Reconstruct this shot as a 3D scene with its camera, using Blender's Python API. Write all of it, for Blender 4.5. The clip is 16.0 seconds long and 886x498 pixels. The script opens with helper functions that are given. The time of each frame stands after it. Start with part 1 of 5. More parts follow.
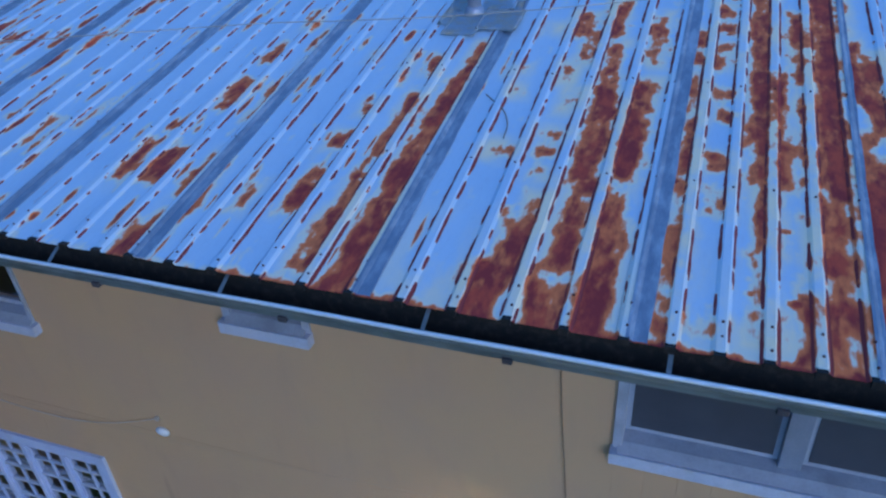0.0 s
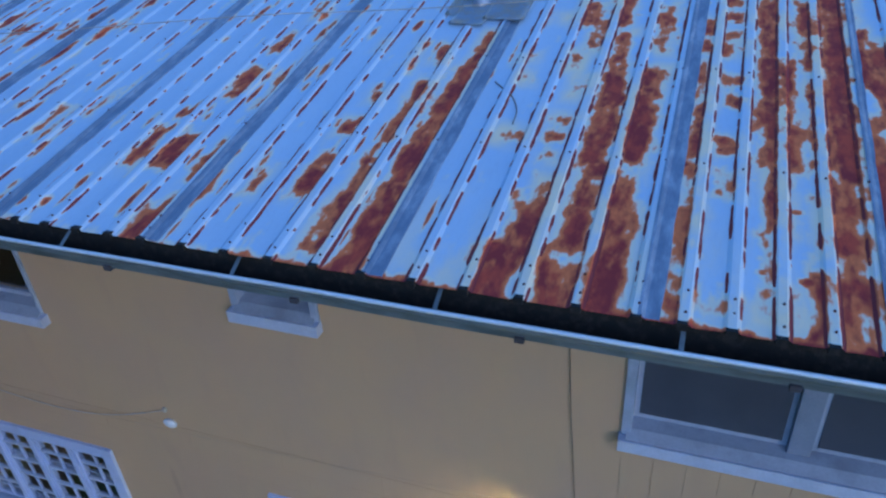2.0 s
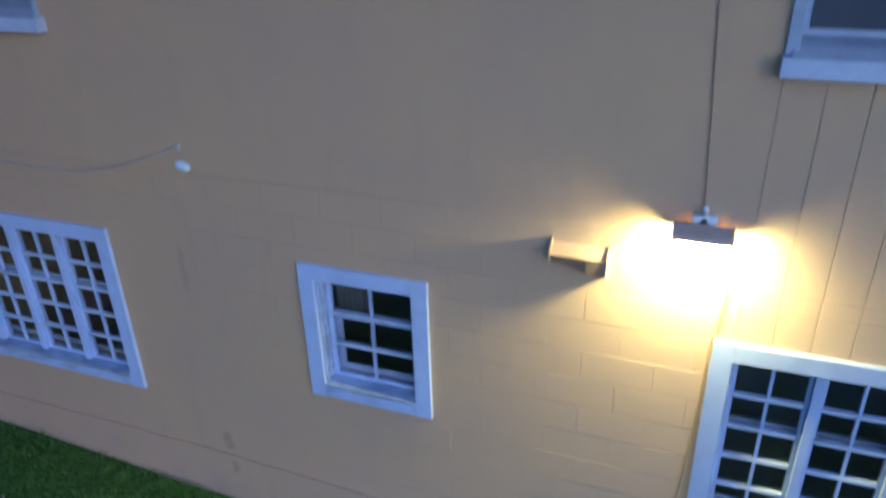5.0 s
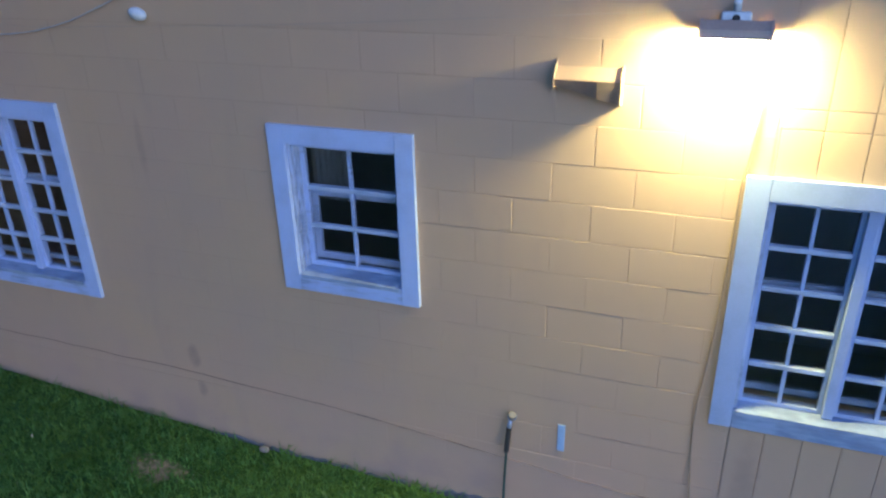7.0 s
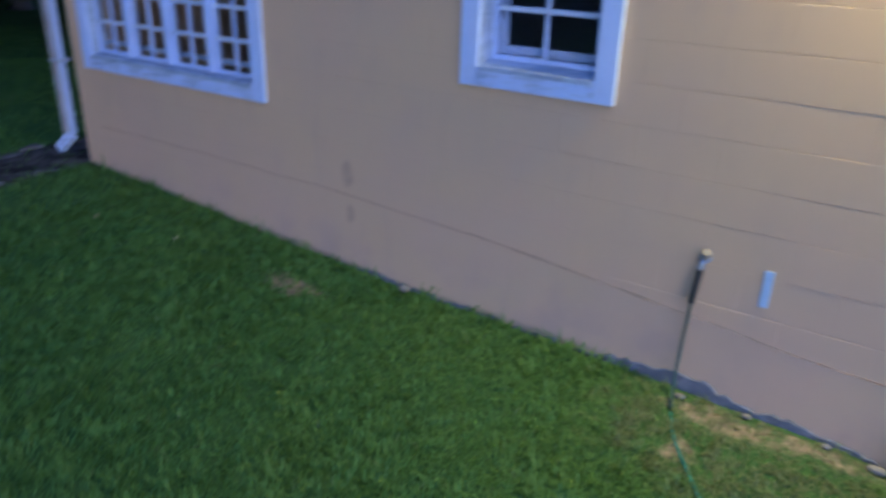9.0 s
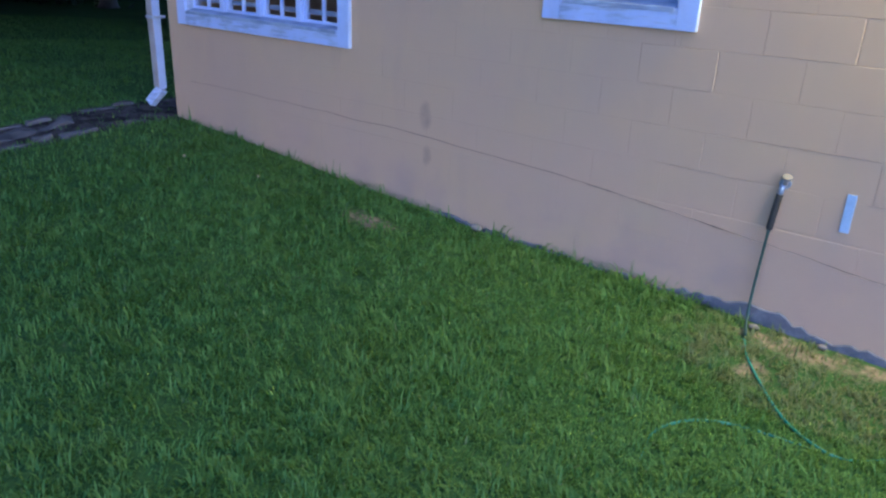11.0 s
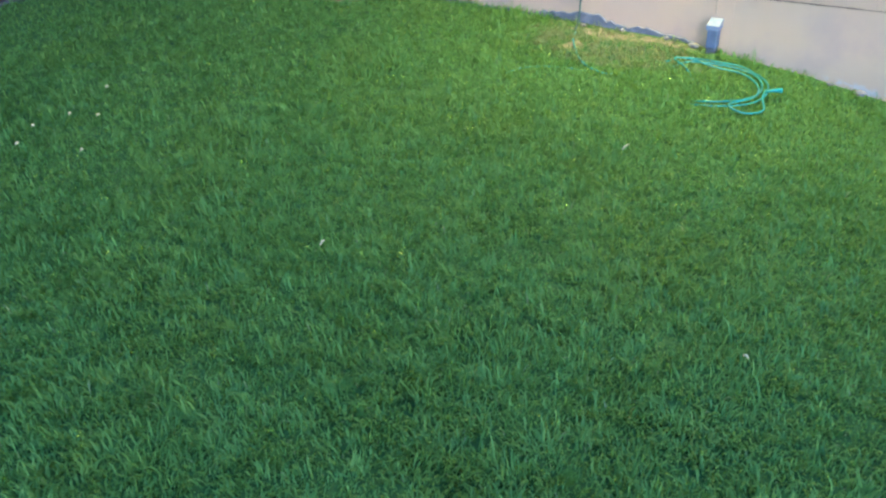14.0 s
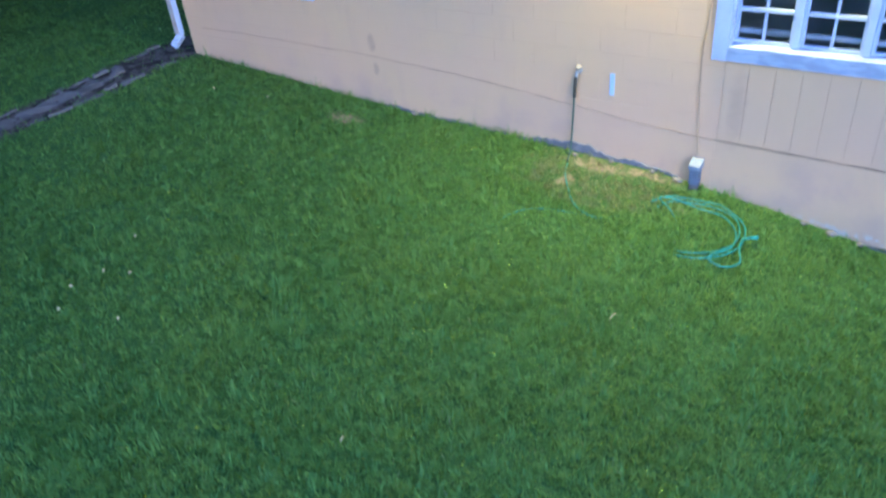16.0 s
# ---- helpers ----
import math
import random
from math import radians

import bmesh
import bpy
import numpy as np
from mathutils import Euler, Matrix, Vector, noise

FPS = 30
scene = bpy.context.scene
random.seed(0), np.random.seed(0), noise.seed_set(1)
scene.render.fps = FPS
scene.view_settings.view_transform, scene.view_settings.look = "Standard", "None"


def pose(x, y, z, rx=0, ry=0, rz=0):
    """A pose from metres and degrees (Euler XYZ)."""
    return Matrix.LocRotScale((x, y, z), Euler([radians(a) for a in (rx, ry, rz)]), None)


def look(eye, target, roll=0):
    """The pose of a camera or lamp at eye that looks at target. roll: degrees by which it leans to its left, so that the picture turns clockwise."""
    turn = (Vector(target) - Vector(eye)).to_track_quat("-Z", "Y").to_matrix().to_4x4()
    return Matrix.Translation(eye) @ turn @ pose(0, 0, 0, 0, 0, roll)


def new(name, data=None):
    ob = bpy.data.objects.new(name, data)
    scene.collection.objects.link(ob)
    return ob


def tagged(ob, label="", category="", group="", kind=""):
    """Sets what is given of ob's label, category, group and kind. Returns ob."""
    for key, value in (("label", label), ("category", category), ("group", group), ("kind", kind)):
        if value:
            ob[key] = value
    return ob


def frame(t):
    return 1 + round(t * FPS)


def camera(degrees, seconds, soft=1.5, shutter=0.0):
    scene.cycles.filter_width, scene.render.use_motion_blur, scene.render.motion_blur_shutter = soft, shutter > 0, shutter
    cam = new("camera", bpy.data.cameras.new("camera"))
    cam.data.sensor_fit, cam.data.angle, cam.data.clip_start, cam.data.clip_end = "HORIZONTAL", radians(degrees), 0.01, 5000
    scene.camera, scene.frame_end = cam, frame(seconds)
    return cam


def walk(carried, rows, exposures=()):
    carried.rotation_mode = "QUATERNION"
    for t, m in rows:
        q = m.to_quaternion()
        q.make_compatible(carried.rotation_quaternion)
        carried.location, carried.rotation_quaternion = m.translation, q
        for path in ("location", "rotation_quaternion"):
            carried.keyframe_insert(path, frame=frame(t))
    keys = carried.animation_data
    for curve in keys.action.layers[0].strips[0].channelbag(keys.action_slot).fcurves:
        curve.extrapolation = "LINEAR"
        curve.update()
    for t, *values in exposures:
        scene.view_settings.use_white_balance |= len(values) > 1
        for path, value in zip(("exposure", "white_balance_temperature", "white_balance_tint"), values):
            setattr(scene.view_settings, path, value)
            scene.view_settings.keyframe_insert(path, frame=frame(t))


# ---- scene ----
import collections

cam = camera(61.5, 16.0, soft=2.3, shutter=0.7)
PATH = [
    (0.0, 2.784, -3.044, 7.190, 56.78, 3.04, 18.94),
    (0.5, 2.784, -3.064, 7.140, 57.00, 3.11, 19.03),
    (1.0, 2.776, -3.086, 7.119, 57.19, 2.98, 19.05),
    (1.5, 2.768, -3.100, 7.113, 56.98, 3.04, 19.08),
    (2.0, 2.762, -3.117, 7.120, 57.09, 3.13, 19.03),
    (2.5, 2.766, -3.115, 6.926, 57.82, 0.82, 16.84),
    (3.0, 2.461, -3.356, 6.370, 59.88, -0.25, 19.24),
    (3.5, 2.348, -3.510, 6.084, 60.52, 1.79, 19.68),
    (4.0, 2.355, -3.489, 5.743, 61.11, 2.10, 20.16),
    (4.5, 2.347, -3.529, 5.134, 62.34, 1.62, 20.25),
    (5.0, 2.311, -3.580, 4.667, 62.53, 1.40, 19.92),
    (5.2, 2.298, -3.622, 4.457, 63.18, 1.35, 19.60),
    (7.3, 2.303, -3.478, 3.542, 64.66, 1.47, 19.77),
    (7.5, 2.304, -3.479, 3.539, 64.66, 1.46, 19.71),
    (8.0, 2.357, -3.422, 3.225, 64.92, 1.54, 20.42),
    (8.5, 2.358, -3.143, 3.221, 58.02, 4.07, 20.68),
    (9.0, 2.148, -3.487, 2.181, 66.71, -1.66, 33.67),
    (9.5, 2.135, -3.504, 2.086, 66.87, -3.12, 36.70),
    (9.7, 2.146, -3.596, 1.962, 66.71, -3.74, 38.00),
    (11.8, 2.437, -3.963, 1.484, 70.72, -2.45, 38.08),
    (12.0, 2.573, -4.100, 1.330, 72.19, -3.55, 38.58),
    (12.5, 3.020, -4.914, 1.548, 67.31, -0.67, 37.49),
    (13.0, 3.675, -5.568, 1.969, 56.08, 5.22, 35.83),
    (13.5, 4.044, -5.748, 1.904, 56.51, 4.35, 35.27),
    (14.0, 4.103, -5.720, 1.910, 56.63, 3.60, 35.03),
    (14.5, 4.095, -5.711, 1.926, 56.60, 3.93, 34.78),
    (15.0, 4.091, -5.642, 2.293, 56.71, 4.48, 34.61),
    (15.5, 4.086, -5.576, 2.631, 56.75, 4.65, 34.65),
    (16.0, 4.061, -5.526, 2.992, 56.85, 4.71, 34.66),
]
EXPOSURES = [(0.0, 1.07, 4850, 15), (2.0, 1.07, 4850, 15), (3.5, 0.90, 4540, 15), (5.0, 1.11, 4540, 17), (7.5, 1.12, 4560, 21), (9.5, 1.36, 4550, 25), (12.0, 1.92, 4430, 25), (13.0, 2.36, 4620, 13), (14.0, 2.66, 4850, 10), (15.0, 2.62, 4700, 13), (16.0, 2.46, 4560, 18)]
walk(cam, [(t, pose(x, y, z, rx, ry, rz)) for t, x, y, z, rx, ry, rz in PATH], EXPOSURES)

# ---- sky and lights ----
world = bpy.data.worlds.new("dusk_sky")
scene.world = world
world.use_nodes = True
wt = world.node_tree
sky = wt.nodes.new("ShaderNodeTexSky")
sky.sky_type = "NISHITA"
sky.sun_disc = False
sky.sun_elevation = radians(9.0)
sky.sun_rotation = radians(135.0)
sky.ozone_density = 3.0
sky.dust_density = 0.3
wt.links.new(sky.outputs[0], wt.nodes["Background"].inputs[0])
wt.nodes["Background"].inputs[1].default_value = 0.15

sun_data = bpy.data.lights.new("sun", "SUN")
sun_data.energy, sun_data.angle, sun_data.color = 0.15, radians(40), (1.0, 0.86, 0.72)
sun = new("sun", sun_data)
sun.matrix_world = look((8, -8, 6), (0, 0, 0))

# ---- materials ----


class Nodes:
    """Short hand for building one node material."""

    def __init__(self, name):
        self.mat = bpy.data.materials.new(name)
        self.mat.use_nodes = True
        self.tree = self.mat.node_tree
        self.shader = self.tree.nodes["Principled BSDF"]
        self.place = self.tree.nodes.new("ShaderNodeNewGeometry")

    def put(self, socket, value):
        if isinstance(value, bpy.types.NodeSocket):
            self.tree.links.new(value, socket)
        elif isinstance(value, tuple) and len(value) == 3 and socket.type == "RGBA":
            socket.default_value = (*value, 1)
        else:
            socket.default_value = value

    def math(self, op, a, b=0.0, clamp=False):
        n = self.tree.nodes.new("ShaderNodeMath")
        n.operation, n.use_clamp = op, clamp
        self.put(n.inputs[0], a)
        self.put(n.inputs[1], b)
        return n.outputs[0]

    def noise(self, scale, detail=4.0, stretch=(1, 1, 1), rough=0.55):
        m = self.tree.nodes.new("ShaderNodeMapping")
        m.inputs["Scale"].default_value = stretch
        self.put(m.inputs[0], self.place.outputs["Position"])
        n = self.tree.nodes.new("ShaderNodeTexNoise")
        self.put(n.inputs["Vector"], m.outputs[0])
        n.inputs["Scale"].default_value, n.inputs["Detail"].default_value, n.inputs["Roughness"].default_value = scale, detail, rough
        return n.outputs["Fac"]

    def step(self, value, lo, hi, a=0.0, b=1.0):
        n = self.tree.nodes.new("ShaderNodeMapRange")
        n.interpolation_type = "SMOOTHSTEP"
        self.put(n.inputs["Value"], value)
        for key, v in (("From Min", lo), ("From Max", hi), ("To Min", a), ("To Max", b)):
            n.inputs[key].default_value = v
        return n.outputs["Result"]

    def mix(self, fac, a, b, kind="MIX"):
        n = self.tree.nodes.new("ShaderNodeMix")
        n.data_type, n.blend_type = "RGBA", kind
        self.put(n.inputs["Factor"], fac)
        self.put(n.inputs[6], a)
        self.put(n.inputs[7], b)
        return n.outputs[2]

    def attribute(self, name):
        n = self.tree.nodes.new("ShaderNodeAttribute")
        n.attribute_name = name
        return n.outputs["Fac"]

    def axis(self, k):
        n = self.tree.nodes.new("ShaderNodeSeparateXYZ")
        self.put(n.inputs[0], self.place.outputs["Position"])
        return n.outputs[k]

    def island(self):
        return self.place.outputs["Random Per Island"]

    def each(self):
        return self.tree.nodes.new("ShaderNodeObjectInfo").outputs["Random"]

    def bump(self, height, strength, distance=0.01):
        n = self.tree.nodes.new("ShaderNodeBump")
        n.inputs["Strength"].default_value, n.inputs["Distance"].default_value = strength, distance
        self.put(n.inputs["Height"], height)
        self.put(self.shader.inputs["Normal"], n.outputs[0])

    def done(self, color, rough=0.7, metal=0.0, spec=0.5):
        self.put(self.shader.inputs["Base Color"], color)
        self.put(self.shader.inputs["Roughness"], rough)
        self.put(self.shader.inputs["Metallic"], metal)
        self.put(self.shader.inputs["Specular IOR Level"], spec)
        return self.mat


def worn(name, clean, dirty, rough=0.7, metal=0.0, coarse=3.0, fine=60.0, amount=0.5, bump=0.2, spec=0.5, stretch=(1, 1, 1)):
    """A surface of one colour with stains at a large scale and grain at a small one."""
    n = Nodes(name)
    big, small = n.noise(coarse, 5, stretch), n.noise(fine, 3, stretch)
    stain = n.math("MULTIPLY", n.step(big, 0.38, 0.75), amount)
    colour = n.mix(stain, clean, dirty)
    colour = n.mix(n.step(small, 0.3, 0.8, 0.0, 0.25), colour, tuple(0.55 * c for c in clean))
    n.bump(n.math("ADD", small, n.math("MULTIPLY", big, 0.6)), bump, 0.004)
    return n.done(colour, n.step(big, 0.3, 0.7, rough - 0.08, rough + 0.1), metal, spec)


def wall_paint():
    n = Nodes("yellow_wall_paint")
    big, mid, small = n.noise(0.9, 4), n.noise(5, 5, (1, 1, 0.35)), n.noise(130, 3)
    colour = n.mix(n.step(big, 0.35, 0.7), (0.525, 0.356, 0.208), (0.49, 0.335, 0.218))
    colour = n.mix(n.step(mid, 0.5, 0.78, 0, 0.30), colour, (0.41, 0.292, 0.20))
    # the foundation was painted over in a pinker coat, patchy and dirty
    low = n.math("MULTIPLY", n.step(n.axis(2), 1.3, 0.2, 0.0, 1.0), n.step(n.noise(1.7, 6), 0.30, 0.62, 0.35, 1.0))
    colour = n.mix(n.math("MULTIPLY", low, 0.45), colour, (0.54, 0.345, 0.252))
    dirt = n.math("MULTIPLY", n.step(n.axis(2), 0.55, 0.1, 0.0, 1.0), n.step(n.noise(2.6, 6), 0.42, 0.72))
    colour = n.mix(n.math("MULTIPLY", dirt, 0.45), colour, (0.36, 0.25, 0.22))
    for x, z, wide, high, strong in ((-0.86, 0.72, 0.05, 0.09, 0.4), (-0.84, 0.45, 0.035, 0.07, 0.35), (-0.95, 2.22, 0.03, 0.22, 0.2), (2.72, 0.62, 0.07, 0.32, 0.22)):
        dx, dz = n.math("DIVIDE", n.math("SUBTRACT", n.axis(0), x), wide), n.math("DIVIDE", n.math("SUBTRACT", n.axis(2), z), high)
        away = n.math("ADD", n.math("ADD", n.math("MULTIPLY", dx, dx), n.math("MULTIPLY", dz, dz)), n.math("MULTIPLY", n.math("SUBTRACT", n.noise(13, 3), 0.5), 2.2))
        colour = n.mix(n.step(away, 1.6, -0.4, 0.0, strong), colour, (0.17, 0.13, 0.11))
    # paint has peeled off along the lawn
    high = n.math("ADD", n.axis(2), n.math("MULTIPLY", n.math("SUBTRACT", n.axis(0), 1.2), 0.085))
    peel = n.math("MULTIPLY", n.math("MULTIPLY", n.step(high, 0.03, -0.02), n.step(n.axis(0), 1.6, 3.4, 0.0, 1.0)), n.step(n.noise(11, 5), 0.50, 0.60))
    colour = n.mix(n.math("MULTIPLY", peel, 0.65), colour, (0.46, 0.43, 0.42))
    n.bump(n.math("ADD", small, n.math("MULTIPLY", n.noise(22, 4), 1.5)), 0.22, 0.003)
    return n.done(colour, 0.72, 0, 0.3)


def trim_paint(name, wear, clean=(0.47, 0.53, 0.78), grey=(0.36, 0.40, 0.58), run=(0.3, 0.8, 2.6)):
    n = Nodes(name)
    grain = n.noise(22, 6, run, 0.6)
    chips = n.step(n.math("ADD", grain, n.math("MULTIPLY", n.noise(3.0, 3), 0.7)), 0.93 - wear, 1.10 - wear)
    colour = n.mix(n.step(n.noise(6, 5), 0.4, 0.75, 0, 0.5), clean, grey)
    colour = n.mix(n.step(n.noise(90, 2), 0.4, 0.8, 0, 0.2), colour, tuple(min(0.8, 1.25 * c) for c in clean))
    bare = n.mix(n.step(n.noise(12, 3, (0.5, 1, 2.0)), 0.35, 0.65), tuple(0.5 * c for c in grey), (0.36, 0.39, 0.47))
    colour = n.mix(n.math("MULTIPLY", chips, 0.5), colour, bare)
    n.bump(n.math("SUBTRACT", n.noise(120, 3), chips), 0.25, 0.003)
    return n.done(colour, 0.55, 0, 0.35)


def roof_metal():
    """Pale coated sheet with rust that follows the attributes of the sheets, rimmed by ochre bleed."""
    n = Nodes("rusted_roof_sheet")
    streak = n.math("MULTIPLY", n.math("SUBTRACT", n.noise(9.0, 3, (1.2, 0.55, 1.0), 0.5), 0.5), 0.85)
    flecks = n.math("MULTIPLY", n.math("SUBTRACT", n.noise(24, 2, (1.2, 0.6, 1.0), 0.45), 0.5), 0.34)
    level = n.math("ADD", n.attribute("rust"), n.math("ADD", streak, flecks))
    more = n.math("MULTIPLY", n.math("SUBTRACT", n.attribute("dash"), 1.0), 0.4)
    dash = n.math("MULTIPLY", n.step(n.math("ADD", n.noise(8, 2, (2.0, 0.9, 1.0), 0.5), more), 0.48, 0.58), n.attribute("dash"))
    level = n.math("MAXIMUM", level, n.math("MULTIPLY", dash, n.math("ADD", flecks, 0.72)))
    level = n.math("MAXIMUM", level, n.math("ADD", n.attribute("blob"), n.math("ADD", n.math("MULTIPLY", streak, 0.65), n.math("MULTIPLY", flecks, 1.3))))
    core, rim, halo = n.step(level, 0.40, 0.50), n.step(level, 0.48, 0.70), n.step(level, 0.18, 0.42)
    wash = n.math("MULTIPLY", n.attribute("bleed"), n.step(n.noise(5, 4, (1, 0.5, 1)), 0.32, 0.62))
    halo = n.math("MAXIMUM", n.math("MULTIPLY", halo, 0.8), wash)
    paint = n.mix(n.step(n.noise(3, 5, (1, 0.3, 1)), 0.35, 0.7), (0.52, 0.625, 0.76), (0.58, 0.67, 0.78))
    paint = n.mix(n.step(n.noise(40, 3, (1.5, 0.4, 1)), 0.45, 0.8, 0, 0.16), paint, (0.36, 0.42, 0.52))
    stained = n.mix(halo, paint, (0.93, 0.78, 0.51))
    brown = n.mix(n.step(n.noise(11, 5, (1.2, 0.6, 1), 0.62), 0.40, 0.66), (0.27, 0.028, 0.026), (0.52, 0.076, 0.032))
    colour = n.mix(core, stained, n.mix(rim, (0.78, 0.20, 0.055), brown))
    colour = n.mix(n.step(dash, 0.62, 0.9), colour, (0.22, 0.036, 0.036))
    n.bump(n.math("ADD", n.math("MULTIPLY", core, 0.5), n.noise(60, 4)), 0.18, 0.003)
    return n.done(colour, n.step(core, 0, 1, 0.45, 0.88), 0.0, 0.5)


def lawn_soil():
    n = Nodes("lawn_soil")
    colour = n.mix(n.step(n.noise(1.1, 5), 0.35, 0.7), (0.05, 0.105, 0.022), (0.075, 0.14, 0.03))
    colour = n.mix(n.step(n.noise(38, 5), 0.4, 0.7), colour, (0.04, 0.085, 0.02))
    bare = n.step(n.math("ADD", n.attribute("bare"), n.math("MULTIPLY", n.math("SUBTRACT", n.noise(13, 7, (1, 1, 1), 0.7), 0.5), 2.6)), 0.25, 0.95)
    sand = n.mix(n.step(n.noise(24, 6, (1, 1, 1), 0.7), 0.3, 0.7), (0.16, 0.125, 0.08), (0.36, 0.27, 0.175))
    dirt = n.mix(n.step(n.noise(9, 7, (1, 1, 1), 0.65), 0.35, 0.68), (0.018, 0.015, 0.014), (0.12, 0.10, 0.095))
    n.bump(n.noise(45, 5), 0.6, 0.02)
    return n.done(n.mix(n.attribute("dirt"), n.mix(bare, colour, sand), dirt), 0.95, 0, 0.2)


def blade_green():
    """Grass: each tuft has a tint of its own, from fresh green to pale blue-green."""
    n = Nodes("grass_blade")
    tuft = n.attribute("tuft")
    colour = n.mix(n.step(tuft, 0.0, 1.0), (0.110, 0.212, 0.036), (0.156, 0.290, 0.064))
    colour = n.mix(n.step(n.island(), 0.3, 1.0, 0.0, 0.5), colour, (0.200, 0.321, 0.076))
    colour = n.mix(n.step(n.noise(1.2, 4), 0.42, 0.68, 0, 0.4), colour, (0.190, 0.284, 0.046))
    colour = n.mix(n.step(n.noise(6.0, 3), 0.50, 0.72, 0, 0.4), colour, (0.142, 0.272, 0.080))
    dry = n.step(n.math("FRACT", n.math("MULTIPLY", n.island(), 37.0)), 0.986, 0.99)
    colour = n.mix(dry, colour, (0.21, 0.27, 0.10))
    dx, dy = n.math("DIVIDE", n.math("SUBTRACT", n.axis(0), 1.8), 0.75), n.math("DIVIDE", n.math("SUBTRACT", n.axis(1), -0.34), 0.5)
    sparse = n.math("ADD", n.math("ADD", n.math("MULTIPLY", dx, dx), n.math("MULTIPLY", dy, dy)), n.math("MULTIPLY", n.math("SUBTRACT", n.noise(8, 4), 0.5), 3.0))
    colour = n.mix(n.step(sparse, 1.3, 0.2, 0.0, 0.6), colour, (0.270, 0.231, 0.124))
    thin = n.tree.nodes.new("ShaderNodeBsdfTranslucent")
    n.put(thin.inputs["Color"], colour)
    both = n.tree.nodes.new("ShaderNodeMixShader")
    both.inputs[0].default_value = 0.42
    n.put(both.inputs[1], n.shader.outputs[0])
    n.put(both.inputs[2], thin.outputs[0])
    n.put(n.tree.nodes["Material Output"].inputs["Surface"], both.outputs[0])
    return n.done(colour, 0.6, 0, 0.25)


def glass():
    n = Nodes("window_glass")
    n.put(n.shader.inputs["Transmission Weight"], 1.0)
    n.put(n.shader.inputs["IOR"], 1.45)
    n.bump(n.noise(3.5, 2), 0.06, 0.02)
    return n.done((0.92, 0.95, 0.96), 0.03)


def glow():
    n = Nodes("lamp_glow")
    n.put(n.shader.inputs["Emission Color"], (1.0, 0.80, 0.20))
    n.put(n.shader.inputs["Emission Strength"], 950.0)
    return n.done((0.9, 0.85, 0.7), 0.4)


WALL = wall_paint()
TRIM, TRIM_WORN = trim_paint("pale_blue_trim", -0.1), trim_paint("weathered_pale_trim", 0.13)
BAR_PAINT = trim_paint("flaking_bar_paint", 0.08, (0.48, 0.52, 0.66), (0.40, 0.43, 0.52))
JAMB = trim_paint("upright_flaking_trim", 0.26, (0.50, 0.54, 0.70), (0.34, 0.37, 0.47), (2.2, 2.2, 0.22))
TRIM_DULL, TRIM_DULL_WORN = trim_paint("dull_blue_trim", -0.1, (0.37, 0.42, 0.62), (0.28, 0.315, 0.45)), trim_paint("dull_flaking_trim", 0.36, (0.36, 0.42, 0.62), (0.27, 0.30, 0.40))
ROOF = roof_metal()
SOIL, BLADE, GLASS, GLOW = lawn_soil(), blade_green(), glass(), glow()
ZINC = worn("galvanised_metal", (0.37, 0.40, 0.50), (0.22, 0.24, 0.30), 0.5, 0.35, 4, 70, 0.7, 0.15)
LAP = worn("bare_grey_lap", (0.21, 0.25, 0.33), (0.46, 0.50, 0.58), 0.55, 0.2, 11, 60, 0.9, 0.2, 0.5, (1.6, 0.5, 1))
# the lip's highlight is put into a paler colour than the channel's
LIP = worn("highlit_gutter_lip", (0.78, 0.83, 0.90), (0.48, 0.52, 0.57), 0.4, 0.2, 3, 60, 0.6, 0.1)
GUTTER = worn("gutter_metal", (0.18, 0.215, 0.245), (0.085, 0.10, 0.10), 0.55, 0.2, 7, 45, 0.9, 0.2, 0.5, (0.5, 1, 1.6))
PATCH = worn("patched_flashing_metal", (0.50, 0.61, 0.74), (0.62, 0.58, 0.48), 0.7, 0.0, 14, 50, 0.9, 0.5)
BARK = worn("dark_bark", (0.07, 0.065, 0.075), (0.03, 0.028, 0.03), 0.9, 0, 3, 25, 0.7, 0.8)
# near black: muck, with the shade under the roof edge in its colour
MUCK_SHADE = worn("muck_in_eave_shade", (0.007, 0.0065, 0.006), (0.045, 0.036, 0.028), 0.95, 0, 34, 90, 0.75, 0.9)
CONCRETE = worn("old_concrete", (0.13, 0.115, 0.12), (0.05, 0.045, 0.042), 0.9, 0, 3.5, 45, 0.8, 0.5)
FOOTING = worn("bare_footing", (0.13, 0.125, 0.15), (0.25, 0.235, 0.265), 0.9, 0, 13, 60, 0.8, 0.6)
SEAM = worn("seam_and_gap_shade", (0.19, 0.125, 0.09), (0.30, 0.20, 0.14), 0.9, 0, 9, 60, 0.8, 0.3)
# grey-blue puts the rooms' dimness and the panes' sky reflection into colour
ROOM_SHADE = worn("room_shade_blue", (0.26, 0.28, 0.36), (0.18, 0.20, 0.27), 0.9, 0, 2.2)
# bronze housing, lifted and warmed in colour for the lamp's bounced glow
BLACK = worn("glow_warmed_metal", (0.42, 0.32, 0.27), (0.50, 0.38, 0.31), 0.6, 0.0, 8, 80)
WHITE = worn("white_plastic", (0.72, 0.74, 0.78), (0.5, 0.52, 0.55), 0.45, 0, 6, 60, 0.4, 0.05)
HOSE = worn("green_hose", (0.04, 0.25, 0.20), (0.045, 0.17, 0.145), 0.4, 0, 10, 80, 0.5, 0.05)
RUSTY = worn("rusty_screw", (0.11, 0.035, 0.025), (0.06, 0.03, 0.03), 0.8)
